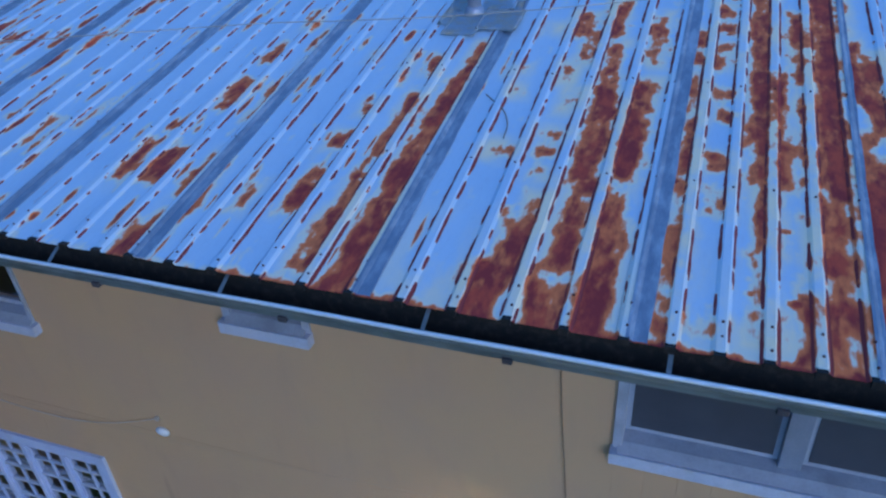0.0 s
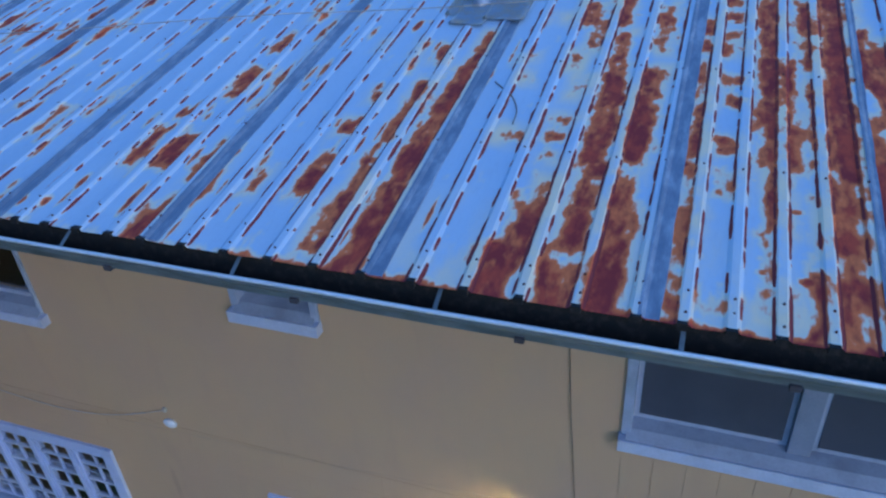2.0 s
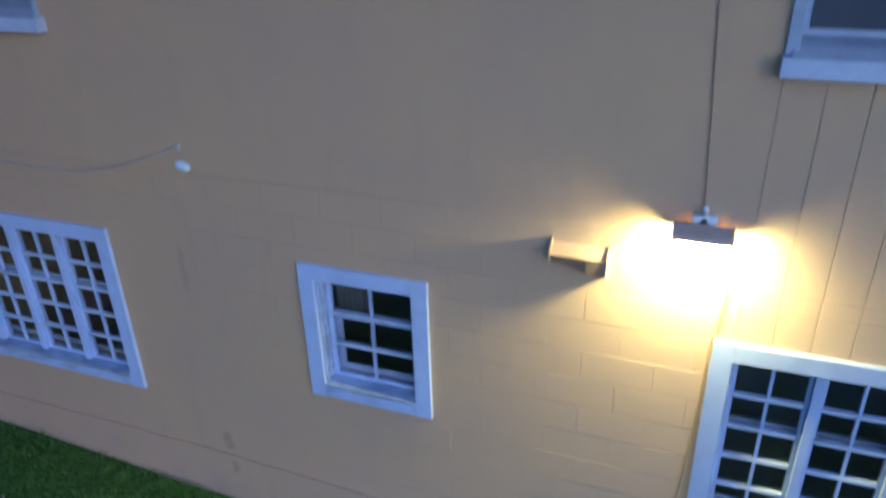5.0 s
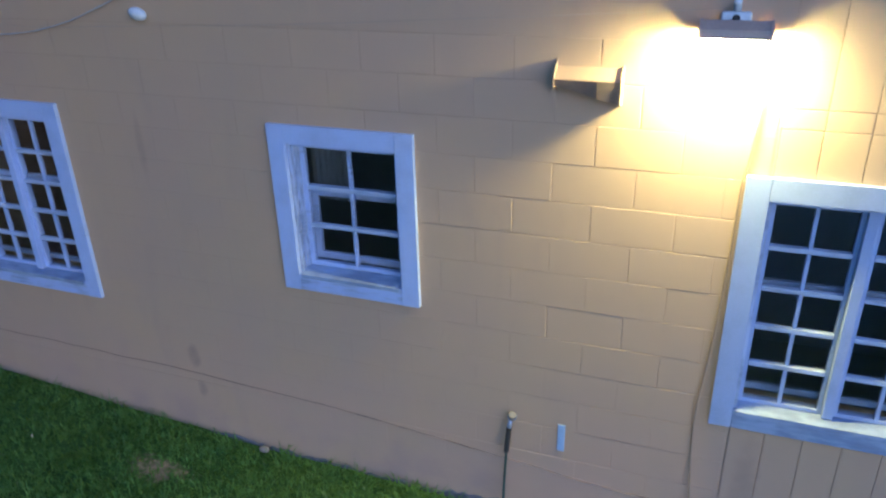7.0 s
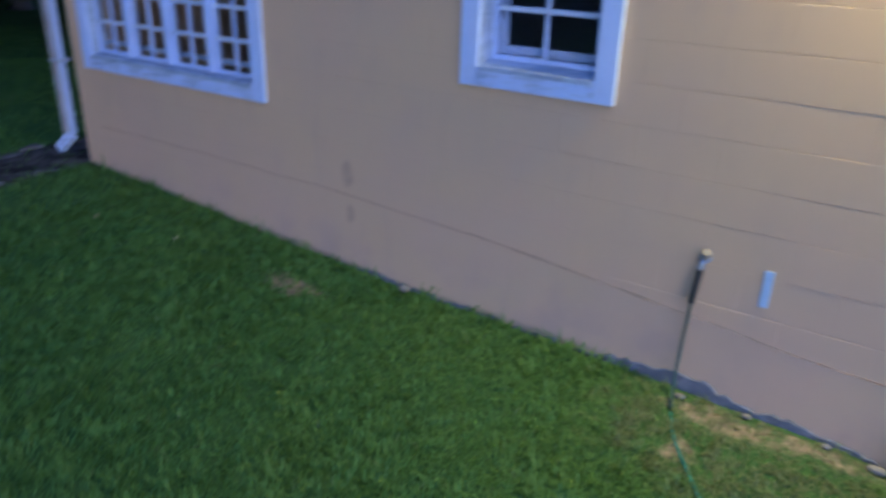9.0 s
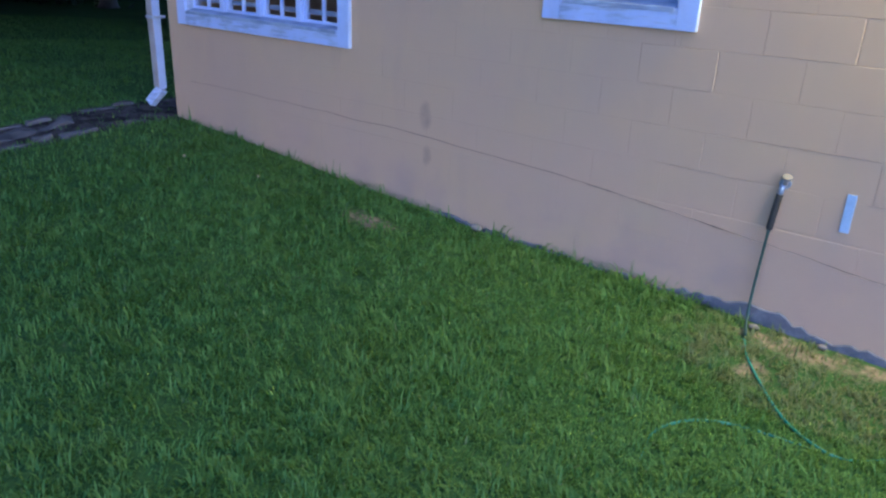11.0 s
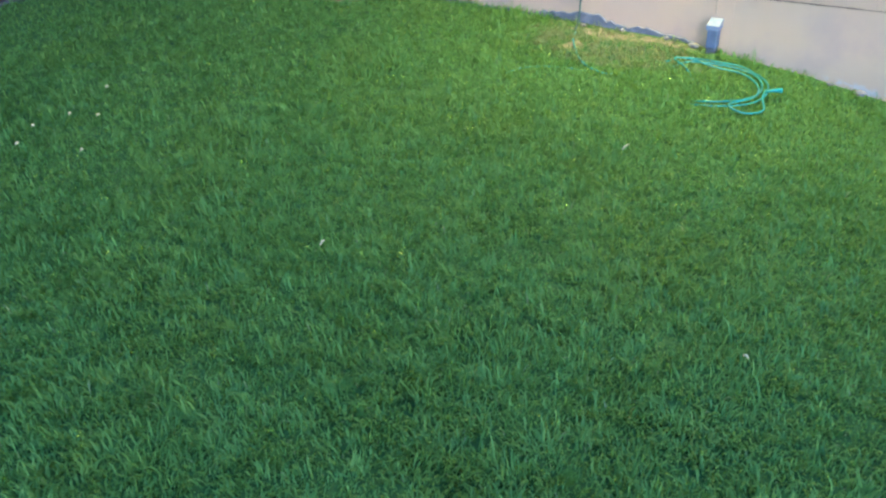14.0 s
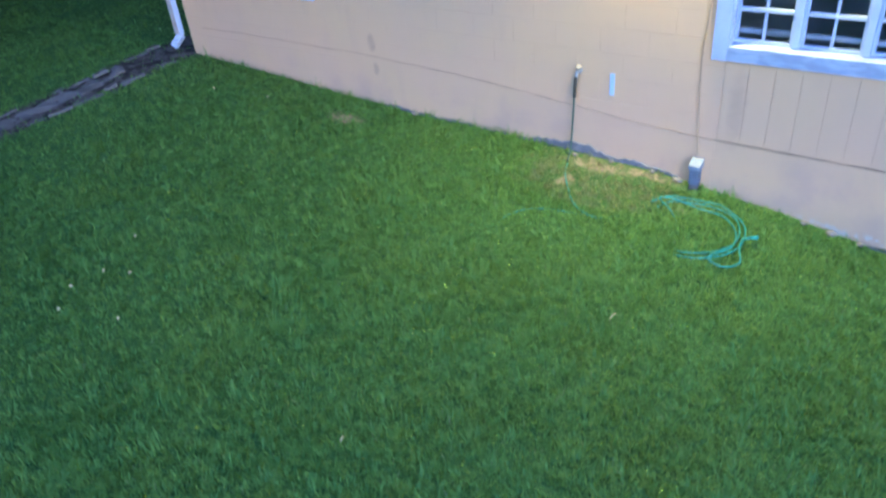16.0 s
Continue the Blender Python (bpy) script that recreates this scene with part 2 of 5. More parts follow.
SLEEVE = worn("dark_rubber", (0.035, 0.03, 0.028), (0.06, 0.05, 0.045), 0.6)
LIP_BROWN = worn("dull_brown_sheet", (0.40, 0.29, 0.20), (0.30, 0.22, 0.16), 0.7, 0, 10, 60, 0.8, 0.3)
TAN_CABLE = worn("tan_cable", (0.36, 0.25, 0.16), (0.25, 0.17, 0.11), 0.6)
CABLE = worn("brown_cable", (0.21, 0.15, 0.10), (0.15, 0.11, 0.08), 0.6)
THIN_WIRE = worn("weathered_wire", (0.47, 0.36, 0.25), (0.36, 0.26, 0.17), 0.7)
WHITE_WIRE = worn("white_wire", (0.56, 0.50, 0.44), (0.42, 0.34, 0.26), 0.5)
GREY_SILL = worn("weathered_grey_sill", (0.38, 0.405, 0.49), (0.22, 0.235, 0.29), 0.6, 0.1, 5, 60, 0.7, 0.2)
SILL_FRONT = worn("white_sill_paint", (0.52, 0.56, 0.72), (0.36, 0.39, 0.50), 0.5, 0, 7, 70, 0.5, 0.1)
FRAME = worn("pale_grey_window_metal", (0.38, 0.42, 0.54), (0.26, 0.29, 0.37), 0.5, 0.0, 5, 70, 0.7, 0.15)
SASH = worn("dull_mullion_metal", (0.24, 0.27, 0.36), (0.17, 0.19, 0.25), 0.5, 0.0, 5, 70, 0.7, 0.15)
SCREEN = worn("insect_screen", (0.055, 0.062, 0.088), (0.035, 0.04, 0.06), 0.6, 0, 2, 300, 0.5, 0.1)
CLOTH = worn("curtain_cloth", (0.42, 0.42, 0.44), (0.3, 0.3, 0.32), 0.9, 0, 3, 90, 0.5, 0.1)
DARKHOSE = worn("dark_hose", (0.035, 0.07, 0.055), (0.025, 0.05, 0.04), 0.5, 0, 10, 80, 0.5, 0.05)
STONE = worn("pale_stone", (0.26, 0.22, 0.19), (0.14, 0.12, 0.10), 0.85, 0, 12, 60, 0.7, 0.5)
BOX = worn("grey_blue_plastic", (0.13, 0.15, 0.22), (0.09, 0.10, 0.13), 0.6, 0, 12, 70, 0.6, 0.1)
BOX_LID = worn("pale_plastic_lid", (0.26, 0.28, 0.36), (0.15, 0.17, 0.22), 0.6, 0, 12, 70, 0.6, 0.1)
BLUE = worn("light_blue_enamel", (0.40, 0.50, 0.70), (0.3, 0.38, 0.52), 0.45, 0, 12, 80, 0.5, 0.05)
STAINED = worn("stained_pale_paint", (0.40, 0.36, 0.35), (0.28, 0.23, 0.20), 0.7, 0, 5, 60, 0.8, 0.15)
SOFFIT = worn("soffit_board", (0.16, 0.12, 0.08), (0.10, 0.075, 0.05), 0.8)
LEAF = worn("dark_leaf", (0.02, 0.035, 0.014), (0.012, 0.02, 0.01), 0.7, 0, 2, 10, 0.6, 0.0, 0.2)

# ---- building blocks ----
WORLD_OF = {}


def part(name, bm, material, parent=None, label="", smooth=False):
    """Links a bmesh, built in world coordinates, as one mesh object under a thing or a part."""
    me = bpy.data.meshes.new(name)
    bm.normal_update()
    bm.to_mesh(me)
    bm.free()
    return link(name, me, material, parent, label, smooth)


def link(name, me, material, parent=None, label="", smooth=False, at=(0, 0, 0)):
    if not me.materials:
        me.materials.append(material)
    if smooth:
        me.polygons.foreach_set("use_smooth", [True] * len(me.polygons))
    ob = new(name, me)
    ob.location = at
    if parent:
        ob.parent = parent
        ob.matrix_parent_inverse = WORLD_OF.get(parent.name, Matrix()).inverted()
    WORLD_OF[ob.name] = Matrix.Translation(at)
    return tagged(ob, label)


def root(name, at, label="", category="", group="", kind=""):
    ob = new(name)
    ob.empty_display_size = 0.1
    ob.location = at
    WORLD_OF[ob.name] = Matrix.Translation(at)
    return tagged(ob, label, category, group, kind)


def box(bm, x0, x1, y0, y1, z0, z1, soft=0.0):
    """Adds a box with optional rounded edges."""
    made = bmesh.ops.create_cube(bm, size=1.0)["verts"]
    for v in made:
        v.co = Vector(((x0 + x1) / 2 + v.co.x * (x1 - x0), (y0 + y1) / 2 + v.co.y * (y1 - y0), (z0 + z1) / 2 + v.co.z * (z1 - z0)))
    if soft:
        edges = list({e for v in made for e in v.link_edges})
        bmesh.ops.bevel(bm, geom=edges, offset=soft, segments=2, affect="EDGES", profile=0.6)
    return bm


def boxed(x0, x1, y0, y1, z0, z1, soft=0.0):
    return box(bmesh.new(), x0, x1, y0, y1, z0, z1, soft)


def prism(points, x0, x1):
    """A shape drawn in y and z, drawn out along x."""
    bm = bmesh.new()
    a = [bm.verts.new((x0, y, z)) for y, z in points]
    b = [bm.verts.new((x1, y, z)) for y, z in points]
    bm.faces.new(a)
    bm.faces.new(b[::-1])
    for i in range(len(points)):
        j = (i + 1) % len(points)
        bm.faces.new((a[j], a[i], b[i], b[j]))
    bmesh.ops.recalc_face_normals(bm, faces=bm.faces)
    return bm


def glide(points, steps=8):
    """A smooth line through the points."""
    p = [Vector(q) for q in points]
    p = [2 * p[0] - p[1]] + p + [2 * p[-1] - p[-2]]
    out = []
    for i in range(1, len(p) - 2):
        for k in range(steps):
            t = k / steps
            a, b, c, d = p[i - 1:i + 3]
            out.append(0.5 * (2 * b + (c - a) * t + (2 * a - 5 * b + 4 * c - d) * t * t + (3 * b - a - 3 * c + d) * t ** 3))
    return out + [p[-2]]


def tube(line, radius, sides=8, bm=None, taper=None):
    """A round tube along a line."""
    bm = bm or bmesh.new()
    rings = []
    for i, p in enumerate(line):
        way = (line[min(i + 1, len(line) - 1)] - line[max(i - 1, 0)]).normalized()
        side = way.orthogonal().normalized() if not rings else (last - last.dot(way) * way).normalized()
        last = side
        up = way.cross(side)
        r = radius if taper is None else radius * taper(i / (len(line) - 1))
        rings.append([bm.verts.new(p + r * (math.cos(2 * math.pi * k / sides) * side + math.sin(2 * math.pi * k / sides) * up)) for k in range(sides)])
    for a, b in zip(rings, rings[1:]):
        for k in range(sides):
            bm.faces.new((a[k], a[(k + 1) % sides], b[(k + 1) % sides], b[k]))
    bm.faces.new(rings[0][::-1])
    bm.faces.new(rings[-1])
    return bm


def less(rects, holes):
    """Rectangles (x0, x1, z0, z1) with the holes cut out of them."""
    for h in holes:
        out = []
        for x0, x1, z0, z1 in rects:
            a, b, c, d = max(x0, h[0]), min(x1, h[1]), max(z0, h[2]), min(z1, h[3])
            if a >= b or c >= d:
                out.append((x0, x1, z0, z1))
                continue
            out += [(x0, a, z0, z1), (b, x1, z0, z1), (a, b, z0, c), (a, b, d, z1)]
        rects = [r for r in out if r[1] - r[0] > 0.012 and r[3] - r[2] > 0.012]
    return rects


def slab(rects, y0, y1):
    bm = bmesh.new()
    for x0, x1, z0, z1 in rects:
        box(bm, x0, x1, y0, y1, z0, z1)
    return bm


# height of the lawn along the foot of the wall
FOOT_X, FOOT_Z = (-6.0, -3.8, -2.7, -1.7, -0.4, 0.5, 1.2, 2.2, 3.2, 3.9, 5.0), (0.36, 0.26, 0.20, 0.12, 0.05, 0.02, 0.0, -0.05, -0.19, -0.32, -0.42)


def rise_all(x, y):
    """Height of the lawn: it climbs along the house and is flat further out."""
    near = np.clip((y + 3.5) / 3.0, 0, 1)
    return np.interp(x, FOOT_X, FOOT_Z) * near * np.where(y < 1, 1.0, np.clip(1 - (y - 1) / 5, 0, 1))


def rise(x, y):
    return float(rise_all(x, y))


# ---- the house: walls ----
LEFT, RIGHT, BACK, TOP = -3.74, 6.2, 8.0, 5.36
# window openings in the front wall (x0, x1, z0, z1), then their outer edges with trim
LOW_LONG_A, LOW_SMALL, LOW_LONG_B = (-3.45, -1.65, 1.19, 2.345), (0.082, 0.754, 1.515, 2.335), (2.602, 4.388, 1.094, 2.265)
UP_PAIR_A, UP_SMALL, UP_PAIR_B = (-3.42, -1.638, 3.915, 5.06), (0.131, 0.695, 4.334, 5.06), (2.608, 4.387, 3.915, 5.06)
OPENINGS = [LOW_LONG_A, LOW_SMALL, LOW_LONG_B, UP_PAIR_A, UP_SMALL, UP_PAIR_B]
STOREY, BAY = 2.96, 2.59

front = part("wall_front", slab(less([(LEFT, RIGHT, -0.3, TOP)], OPENINGS), 0.0028, 0.2), WALL, None, "yellow painted concrete block house wall")
tagged(front, category="wall", kind="structure")
part("plaster_coat", slab(less([(LEFT, BAY, STOREY, TOP), (BAY, RIGHT, 3.80, TOP)], OPENINGS), 0.0, 0.006), WALL, front, "smooth yellow painted upper wall")
for name, bm in (("wall_left", boxed(LEFT, LEFT + 0.2, 0.2, BACK, -0.3, TOP)), ("wall_right", boxed(RIGHT - 0.2, RIGHT, 0.2, BACK, -0.3, TOP)), ("wall_back", boxed(LEFT + 0.2, RIGHT - 0.2, BACK - 0.2, BACK, -0.3, TOP))):
    tagged(part(name, bm, WALL, None, "plain yellow painted house wall"), category="wall", kind="structure")
tagged(part("floor", boxed(LEFT + 0.2, RIGHT - 0.2, 0.2, BACK - 0.2, 2.75, 2.9), ROOM_SHADE, None, "floor between the two storeys in room-shade blue"), category="floor", kind="structure")
tagged(part("ceiling", boxed(LEFT + 0.2, RIGHT - 0.2, 0.2, BACK - 0.2, 5.2, 5.3), ROOM_SHADE, None, "ceiling under the roof in room-shade blue"), category="ceiling", kind="structure")
tagged(part("floor_lower", boxed(LEFT + 0.2, RIGHT - 0.2, 0.2, BACK - 0.2, 0.1, 0.25), ROOM_SHADE, None, "ground floor inside the house in room-shade blue"), category="floor", kind="structure")

# inner walls added to set how dark the panes look
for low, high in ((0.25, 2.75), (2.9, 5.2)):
    tagged(part("wall_inner", boxed(LEFT + 0.2, RIGHT - 0.2, 2.2, 2.3, low, high), ROOM_SHADE, None, "added plain inner wall in room-shade blue behind the windows"), category="wall", kind="structure")

# foundation coat with an uneven top edge, and the bare footing along the ground
knots = [(LEFT - 0.005, 0.60), (-2.6, 0.60), (-1.0, 0.58), (0.2, 0.525), (0.95, 0.46), (1.45, 0.41), (2.1, 0.35), (BAY, 0.33)]


def seam_z(x):
    return float(np.interp(x, [k[0] for k in knots], [k[1] for k in knots])) + 0.008 * noise.noise(Vector((x * 3, 7, 0))) + 0.004 * noise.noise(Vector((x * 14, 2, 0)))


edge = [(x, seam_z(x)) for x in np.linspace(0.62, BAY, 60)]
bm = bmesh.new()
for (xa, za), (xb, zb) in zip(edge, edge[1:]):
    out = [0.003 - 0.006 * max(0.0, min(1.0, (x - 0.65) / 0.9)) for x in (xa, xb)]
    lo_f, lo_b = [bm.verts.new((x, y, -0.3)) for x, y in zip((xa, xb), out)], [bm.verts.new((x, 0.004, -0.3)) for x in (xa, xb)]
    hi_f, hi_b = [bm.verts.new((x, y, z)) for x, y, z in ((xa, out[0], za), (xb, out[1], zb))], [bm.verts.new((x, 0.004, z + 0.007)) for x, z in ((xa, za), (xb, zb))]
    bm.faces.new((lo_f[0], lo_f[1], hi_f[1], hi_f[0]))
    bm.faces.new((hi_f[0], hi_f[1], hi_b[1], hi_b[0]))
    if (xa, za) == edge[0] or (xb, zb) == edge[-1]:
        k = 0 if (xa, za) == edge[0] else 1
        bm.faces.new((lo_b[k], lo_f[k], hi_f[k], hi_b[k]))
bmesh.ops.remove_doubles(bm, verts=bm.verts, dist=1e-4)
part("foundation_coat", bm, WALL, front, "yellow painted foundation coat")

# dirty broken seam where the foundation meets the wall; under the boards it paints their shadow gap
bm = bmesh.new()
for x_lo, x_hi, count, thick, low in ((-3.5, BAY, 420, 0.004, 0.25), (BAY, RIGHT, 200, 0.005, 0.6)):
    last = None
    for x in np.linspace(x_lo, x_hi, count):
        z = seam_z(x) + 0.006 if x < BAY else 0.333 - 0.012 * (x - BAY) + 0.003 * noise.noise(Vector((x * 9, 1, 0)))
        w = thick * (0.2 + 0.8 * min(1.0, max(0.0, (x + 2.0) / 3.2))) * max(0.0, low + 0.9 * noise.noise(Vector((x * 5, 4, 0))) + 0.5 * noise.noise(Vector((x * 21, 9, 0))))
        now = [bm.verts.new((x, y, zz)) for y, zz in ((0.004, z - w - 0.001), (-0.0045, z - w), (-0.0045, z + w), (0.004, z + w + 0.001))]
        if last:
            for i in range(3):
                bm.faces.new((last[i], now[i], now[i + 1], last[i + 1]))
        last = now
part("seam", bm, SEAM, front, "dirty brown seam along the foundation, shadow gap under the boards painted in")

bm = bmesh.new()
rng = random.Random(4)
cuts = np.linspace(LEFT, RIGHT, 260)
tops = [rise(x, 0) - 0.02 + 0.03 * noise.noise(Vector((x * 2.3, 3, 0))) + 0.03 * noise.noise(Vector((x * 7, 5, 0))) + 0.03 * noise.noise(Vector((x * 23, 6, 0))) + 0.02 * noise.noise(Vector((x * 55, 8, 0))) + float(np.interp(x, [-1.0, -0.6, 0.9, 1.1, 1.5, 1.75, 2.3, 2.4], [0.0, 0.035, 0.04, 0.085, 0.09, 0.055, 0.05, 0.0])) for x in cuts]
rows_ = [[bm.verts.new((x, y, z)) for x, z in zip(cuts, zs)] for y, zs in ((-0.012, [-0.3] * 260), (-0.0115, tops), (-0.004, [t + 0.006 for t in tops]))]
for a, b in zip(rows_, rows_[1:]):
    for i in range(259):
        bm.faces.new((a[i], a[i + 1], b[i + 1], b[i]))
part("footing", bm, FOOTING, front, "bare grey-blue concrete footing at the lawn")

# ---- roof ----
EAVE, RIDGE, PITCH = -0.91, 3.2, 0.16
ROOF_L, ROOF_R = -4.3, 6.4
# left edges of the sheets; each is laid over its neighbour with a strip of bare metal, and has five ribs
SHEETS = [ROOF_L, -3.35, -2.4, -1.43, -0.455, 0.46, 1.55, 2.64, 3.46, 4.46, 5.42, ROOF_R]
RIBS = [a + (b - a) * k / 5 for a, b in zip(SHEETS, SHEETS[1:]) for k in range(5)] + [ROOF_R]


def roof_z(y):
    return 5.407 + PITCH * (y - EAVE)


# rusted stretches, bay by bay between the ribs: offset across the bay, width, from, to, strength
RUST = collections.defaultdict(list)


def rust_bay(x, *stretches):
    for off, wide, y0, y1, strong in stretches:
        for cell in range(int((x + off - wide) // 0.1) - 1, int((x + off + wide) // 0.1) + 2):
            RUST[cell].append((x + off, 0.5 * wide, y0, y1, strong))


rust_bay(-1.22, (0, 0.06, 0.66, 1.07, 0.56))
rust_bay(-1.16, (0, 0.05, 1.07, 1.43, 0.55))
rust_bay(-1.08, (0, 0.06, 0.05, 0.47, 0.58))
rust_bay(-0.78, (0, 0.06, -0.27, 0.01, 0.56))
rust_bay(-0.68, (0, 0.07, -0.27, 0.03, 0.58))
rust_bay(-0.57, (0, 0.05, 0.03, 0.24, 0.55))
rust_bay(-0.01, (0, 0.09, -0.39, -0.09, 0.62))
rust_bay(0.21, (-0.01, 0.11, -0.36, -0.11, 0.66), (0.01, 0.12, 0.32, 0.62, 0.66), (0, 0.07, 0.84, 1.1, 0.56))
rust_bay(0.27, (0, 0.08, 1.3, 1.51, 0.58))
rust_bay(0.42, (-0.03, 0.12, -0.91, -0.72, 0.62), (0.01, 0.07, -0.72, -0.61, 0.6), (0.01, 0.07, -0.42, -0.12, 0.6), (0.02, 0.08, 0.24, 0.53, 0.62))
rust_bay(0.46, (0, 0.07, 0.73, 1.23, 0.62))
rust_bay(0.54, (0.01, 0.05, -0.72, -0.55, 0.55), (0, 0.05, -0.45, -0.14, 0.58), (0, 0.06, 1.37, 1.5, 0.56))
rust_bay(0.78, (0, 0.05, -0.45, -0.35, 0.58))
rust_bay(0.88, (0, 0.06, 0.99, 1.03, 0.5))
rust_bay(1.05, (-0.01, 0.09, -0.43, -0.3, 0.66), (-0.01, 0.1, -0.19, -0.14, 0.62), (-0.01, 0.08, 0.08, 0.14, 0.62), (0.02, 0.08, 0.41, 0.44, 0.62))
rust_bay(1.12, (0, 0.07, 0.75, 1.03, 0.58))
rust_bay(1.28, (-0.02, 0.14, -0.82, -0.69, 0.6), (-0.02, 0.11, -0.67, -0.45, 0.64), (0, 0.09, -0.45, -0.19, 0.6), (-0.01, 0.11, -0.17, -0.15, 0.6), (0, 0.08, 0.02, 0.38, 0.6), (0.02, 0.1, 0.38, 0.6, 0.62), (0, 0.1, 0.87, 1.01, 0.6))
rust_bay(1.49, (-0.01, 0.13, -0.91, -0.31, 0.68), (-0.02, 0.1, -0.31, 0.13, 0.68), (0.01, 0.1, 0.13, 0.74, 0.66), (0.03, 0.1, 0.74, 1.2, 0.64))
rust_bay(1.82, (0.02, 0.05, 0.73, 0.76, 0.5), (-0.02, 0.07, 0.94, 0.98, 0.5))
rust_bay(1.87, (-0.01, 0.05, 0.16, 0.19, 0.5), (0.01, 0.09, 1.44, 1.46, 0.5))
rust_bay(1.94, (0, 0.05, 0.16, 0.18, 0.5))
rust_bay(2.07, (-0.01, 0.15, -0.92, -0.62, 0.7), (0.03, 0.12, 0.34, 0.34, 0.56), (0, 0.06, 0.88, 1.01, 0.5), (-0.02, 0.12, 1.4, 1.64, 0.6))
rust_bay(2.13, (-0.01, 0.12, -0.62, -0.36, 0.68), (0.03, 0.09, -0.36, -0.18, 0.62), (-0.02, 0.06, 0.03, 0.06, 0.52), (-0.02, 0.1, 0.19, 0.2, 0.56), (0.02, 0.1, 0.6, 0.74, 0.5), (0.01, 0.1, 1.1, 1.43, 0.58))
rust_bay(2.27, (0.03, 0.08, 0.97, 1.3, 0.56), (-0.03, 0.1, 1.43, 1.82, 0.6))
rust_bay(2.32, (0, 0.17, -0.92, -0.7, 0.62), (0.01, 0.11, -0.57, -0.32, 0.66), (0.02, 0.1, -0.32, -0, 0.66), (0, 0.11, -0, 0.57, 0.68), (-0.01, 0.1, 0.57, 0.91, 0.64))
rust_bay(2.5, (-0.01, 0.14, -0.92, -0.37, 0.68), (-0.01, 0.09, -0.37, -0.08, 0.64), (-0.01, 0.1, 0.07, 0.62, 0.68), (0.01, 0.1, 0.62, 0.88, 0.64), (0, 0.07, 1.13, 1.68, 0.58))
rust_bay(2.75, (0, 0.08, -0.85, -0.66, 0.6), (0, 0.08, -0.6, -0.28, 0.6), (0.02, 0.05, -0.2, 0.02, 0.56), (0.01, 0.06, 0.18, 0.62, 0.58), (0, 0.07, 0.69, 1.0, 0.58), (0, 0.06, 1.15, 1.5, 0.58))
rust_bay(2.84, (-0.03, 0.05, -0.75, -0.7, 0.5), (0.02, 0.07, 1.76, 1.81, 0.6))
rust_bay(2.9, (0.02, 0.05, -0.09, 0, 0.62), (0.02, 0.07, 0.22, 0.26, 0.58), (0.01, 0.08, 0.81, 0.85, 0.58), (0, 0.09, 1.12, 1.2, 0.6), (-0.01, 0.06, 1.31, 1.35, 0.56), (-0.03, 0.07, 1.53, 1.57, 0.6))
rust_bay(2.94, (-0.01, 0.05, -0.83, -0.76, 0.62), (0, 0.1, 0.62, 0.66, 0.58))
rust_bay(3.09, (0.01, 0.04, -0.62, -0.41, 0.52), (0.03, 0.05, -0.31, 0.06, 0.55), (0.01, 0.12, 0.45, 1.07, 0.7), (-0.02, 0.07, 1.07, 1.52, 0.6), (-0.02, 0.08, 1.52, 1.97, 0.64))
rust_bay(3.13, (0, 0.12, -0.79, -0.67, 0.5), (0, 0.11, 0.14, 0.45, 0.68))
rust_bay(3.3, (0.01, 0.11, -0.84, -0.58, 0.64), (0.02, 0.1, 0.14, 0.39, 0.58), (0.02, 0.11, 0.48, 0.53, 0.62), (0.01, 0.1, 0.55, 0.9, 0.56), (-0.01, 0.08, 1.01, 1.28, 0.58), (-0.02, 0.09, 1.35, 1.75, 0.62))
rust_bay(3.34, (0, 0.11, -0.42, -0.13, 0.68), (0.01, 0.09, -0.12, 0.06, 0.6))
rust_bay(3.48, (0.01, 0.1, -0.81, -0.16, 0.7), (0.02, 0.1, -0.16, 0.33, 0.68), (0.01, 0.07, 0.85, 1.43, 0.64), (-0.03, 0.08, 1.37, 2, 0.62))
rust_bay(3.4, (0, 0.07, -0.72, -0.3, 0.62), (0.01, 0.09, 0.05, 0.7, 0.68), (0, 0.09, 0.7, 2.1, 0.7))
rust_bay(3.57, (0, 0.1, -0.92, 0.35, 0.72), (0.03, 0.07, 0.5, 1.3, 0.6))
rust_bay(3.95, (0, 0.1, -0.9, 2.5, 0.6))
rust_bay(4.3, (0, 0.1, -0.9, 0.8, 0.62), (0.2, 0.12, 0.2, 2.5, 0.6))

# small rust spots: long thin ones all over the paler sheets, rounder ones further off
SPOTS = collections.defaultdict(list)
rng = random.Random(21)


def spot(x, y, rx, ry, strong):
    for i in range(int((x - rx) // 0.1), int((x + rx) // 0.1) + 1):
        for j in range(int((y - ry) // 0.1), int((y + ry) // 0.1) + 1):
            SPOTS[i, j].append((x, y, rx, ry, strong))


for k in range(260):
    i = rng.randrange(0, 31)
    x = RIBS[i] + (RIBS[i + 1] - RIBS[i]) * rng.choice((0.24, 0.32, 0.5, 0.68, 0.76))
    spot(x, rng.uniform(-0.85, 3.0), rng.uniform(0.010, 0.026), rng.uniform(0.04, 0.15), rng.uniform(0.48, 0.72))
for k in range(150):
    i = rng.randrange(0, 13)
    x = RIBS[i] + (RIBS[i + 1] - RIBS[i]) * rng.choice((0.2, 0.3, 0.5, 0.7, 0.8))
    spot(x, rng.uniform(-0.2, 3.2), rng.uniform(0.012, 0.022), rng.uniform(0.08, 0.22), rng.uniform(0.55, 0.75))
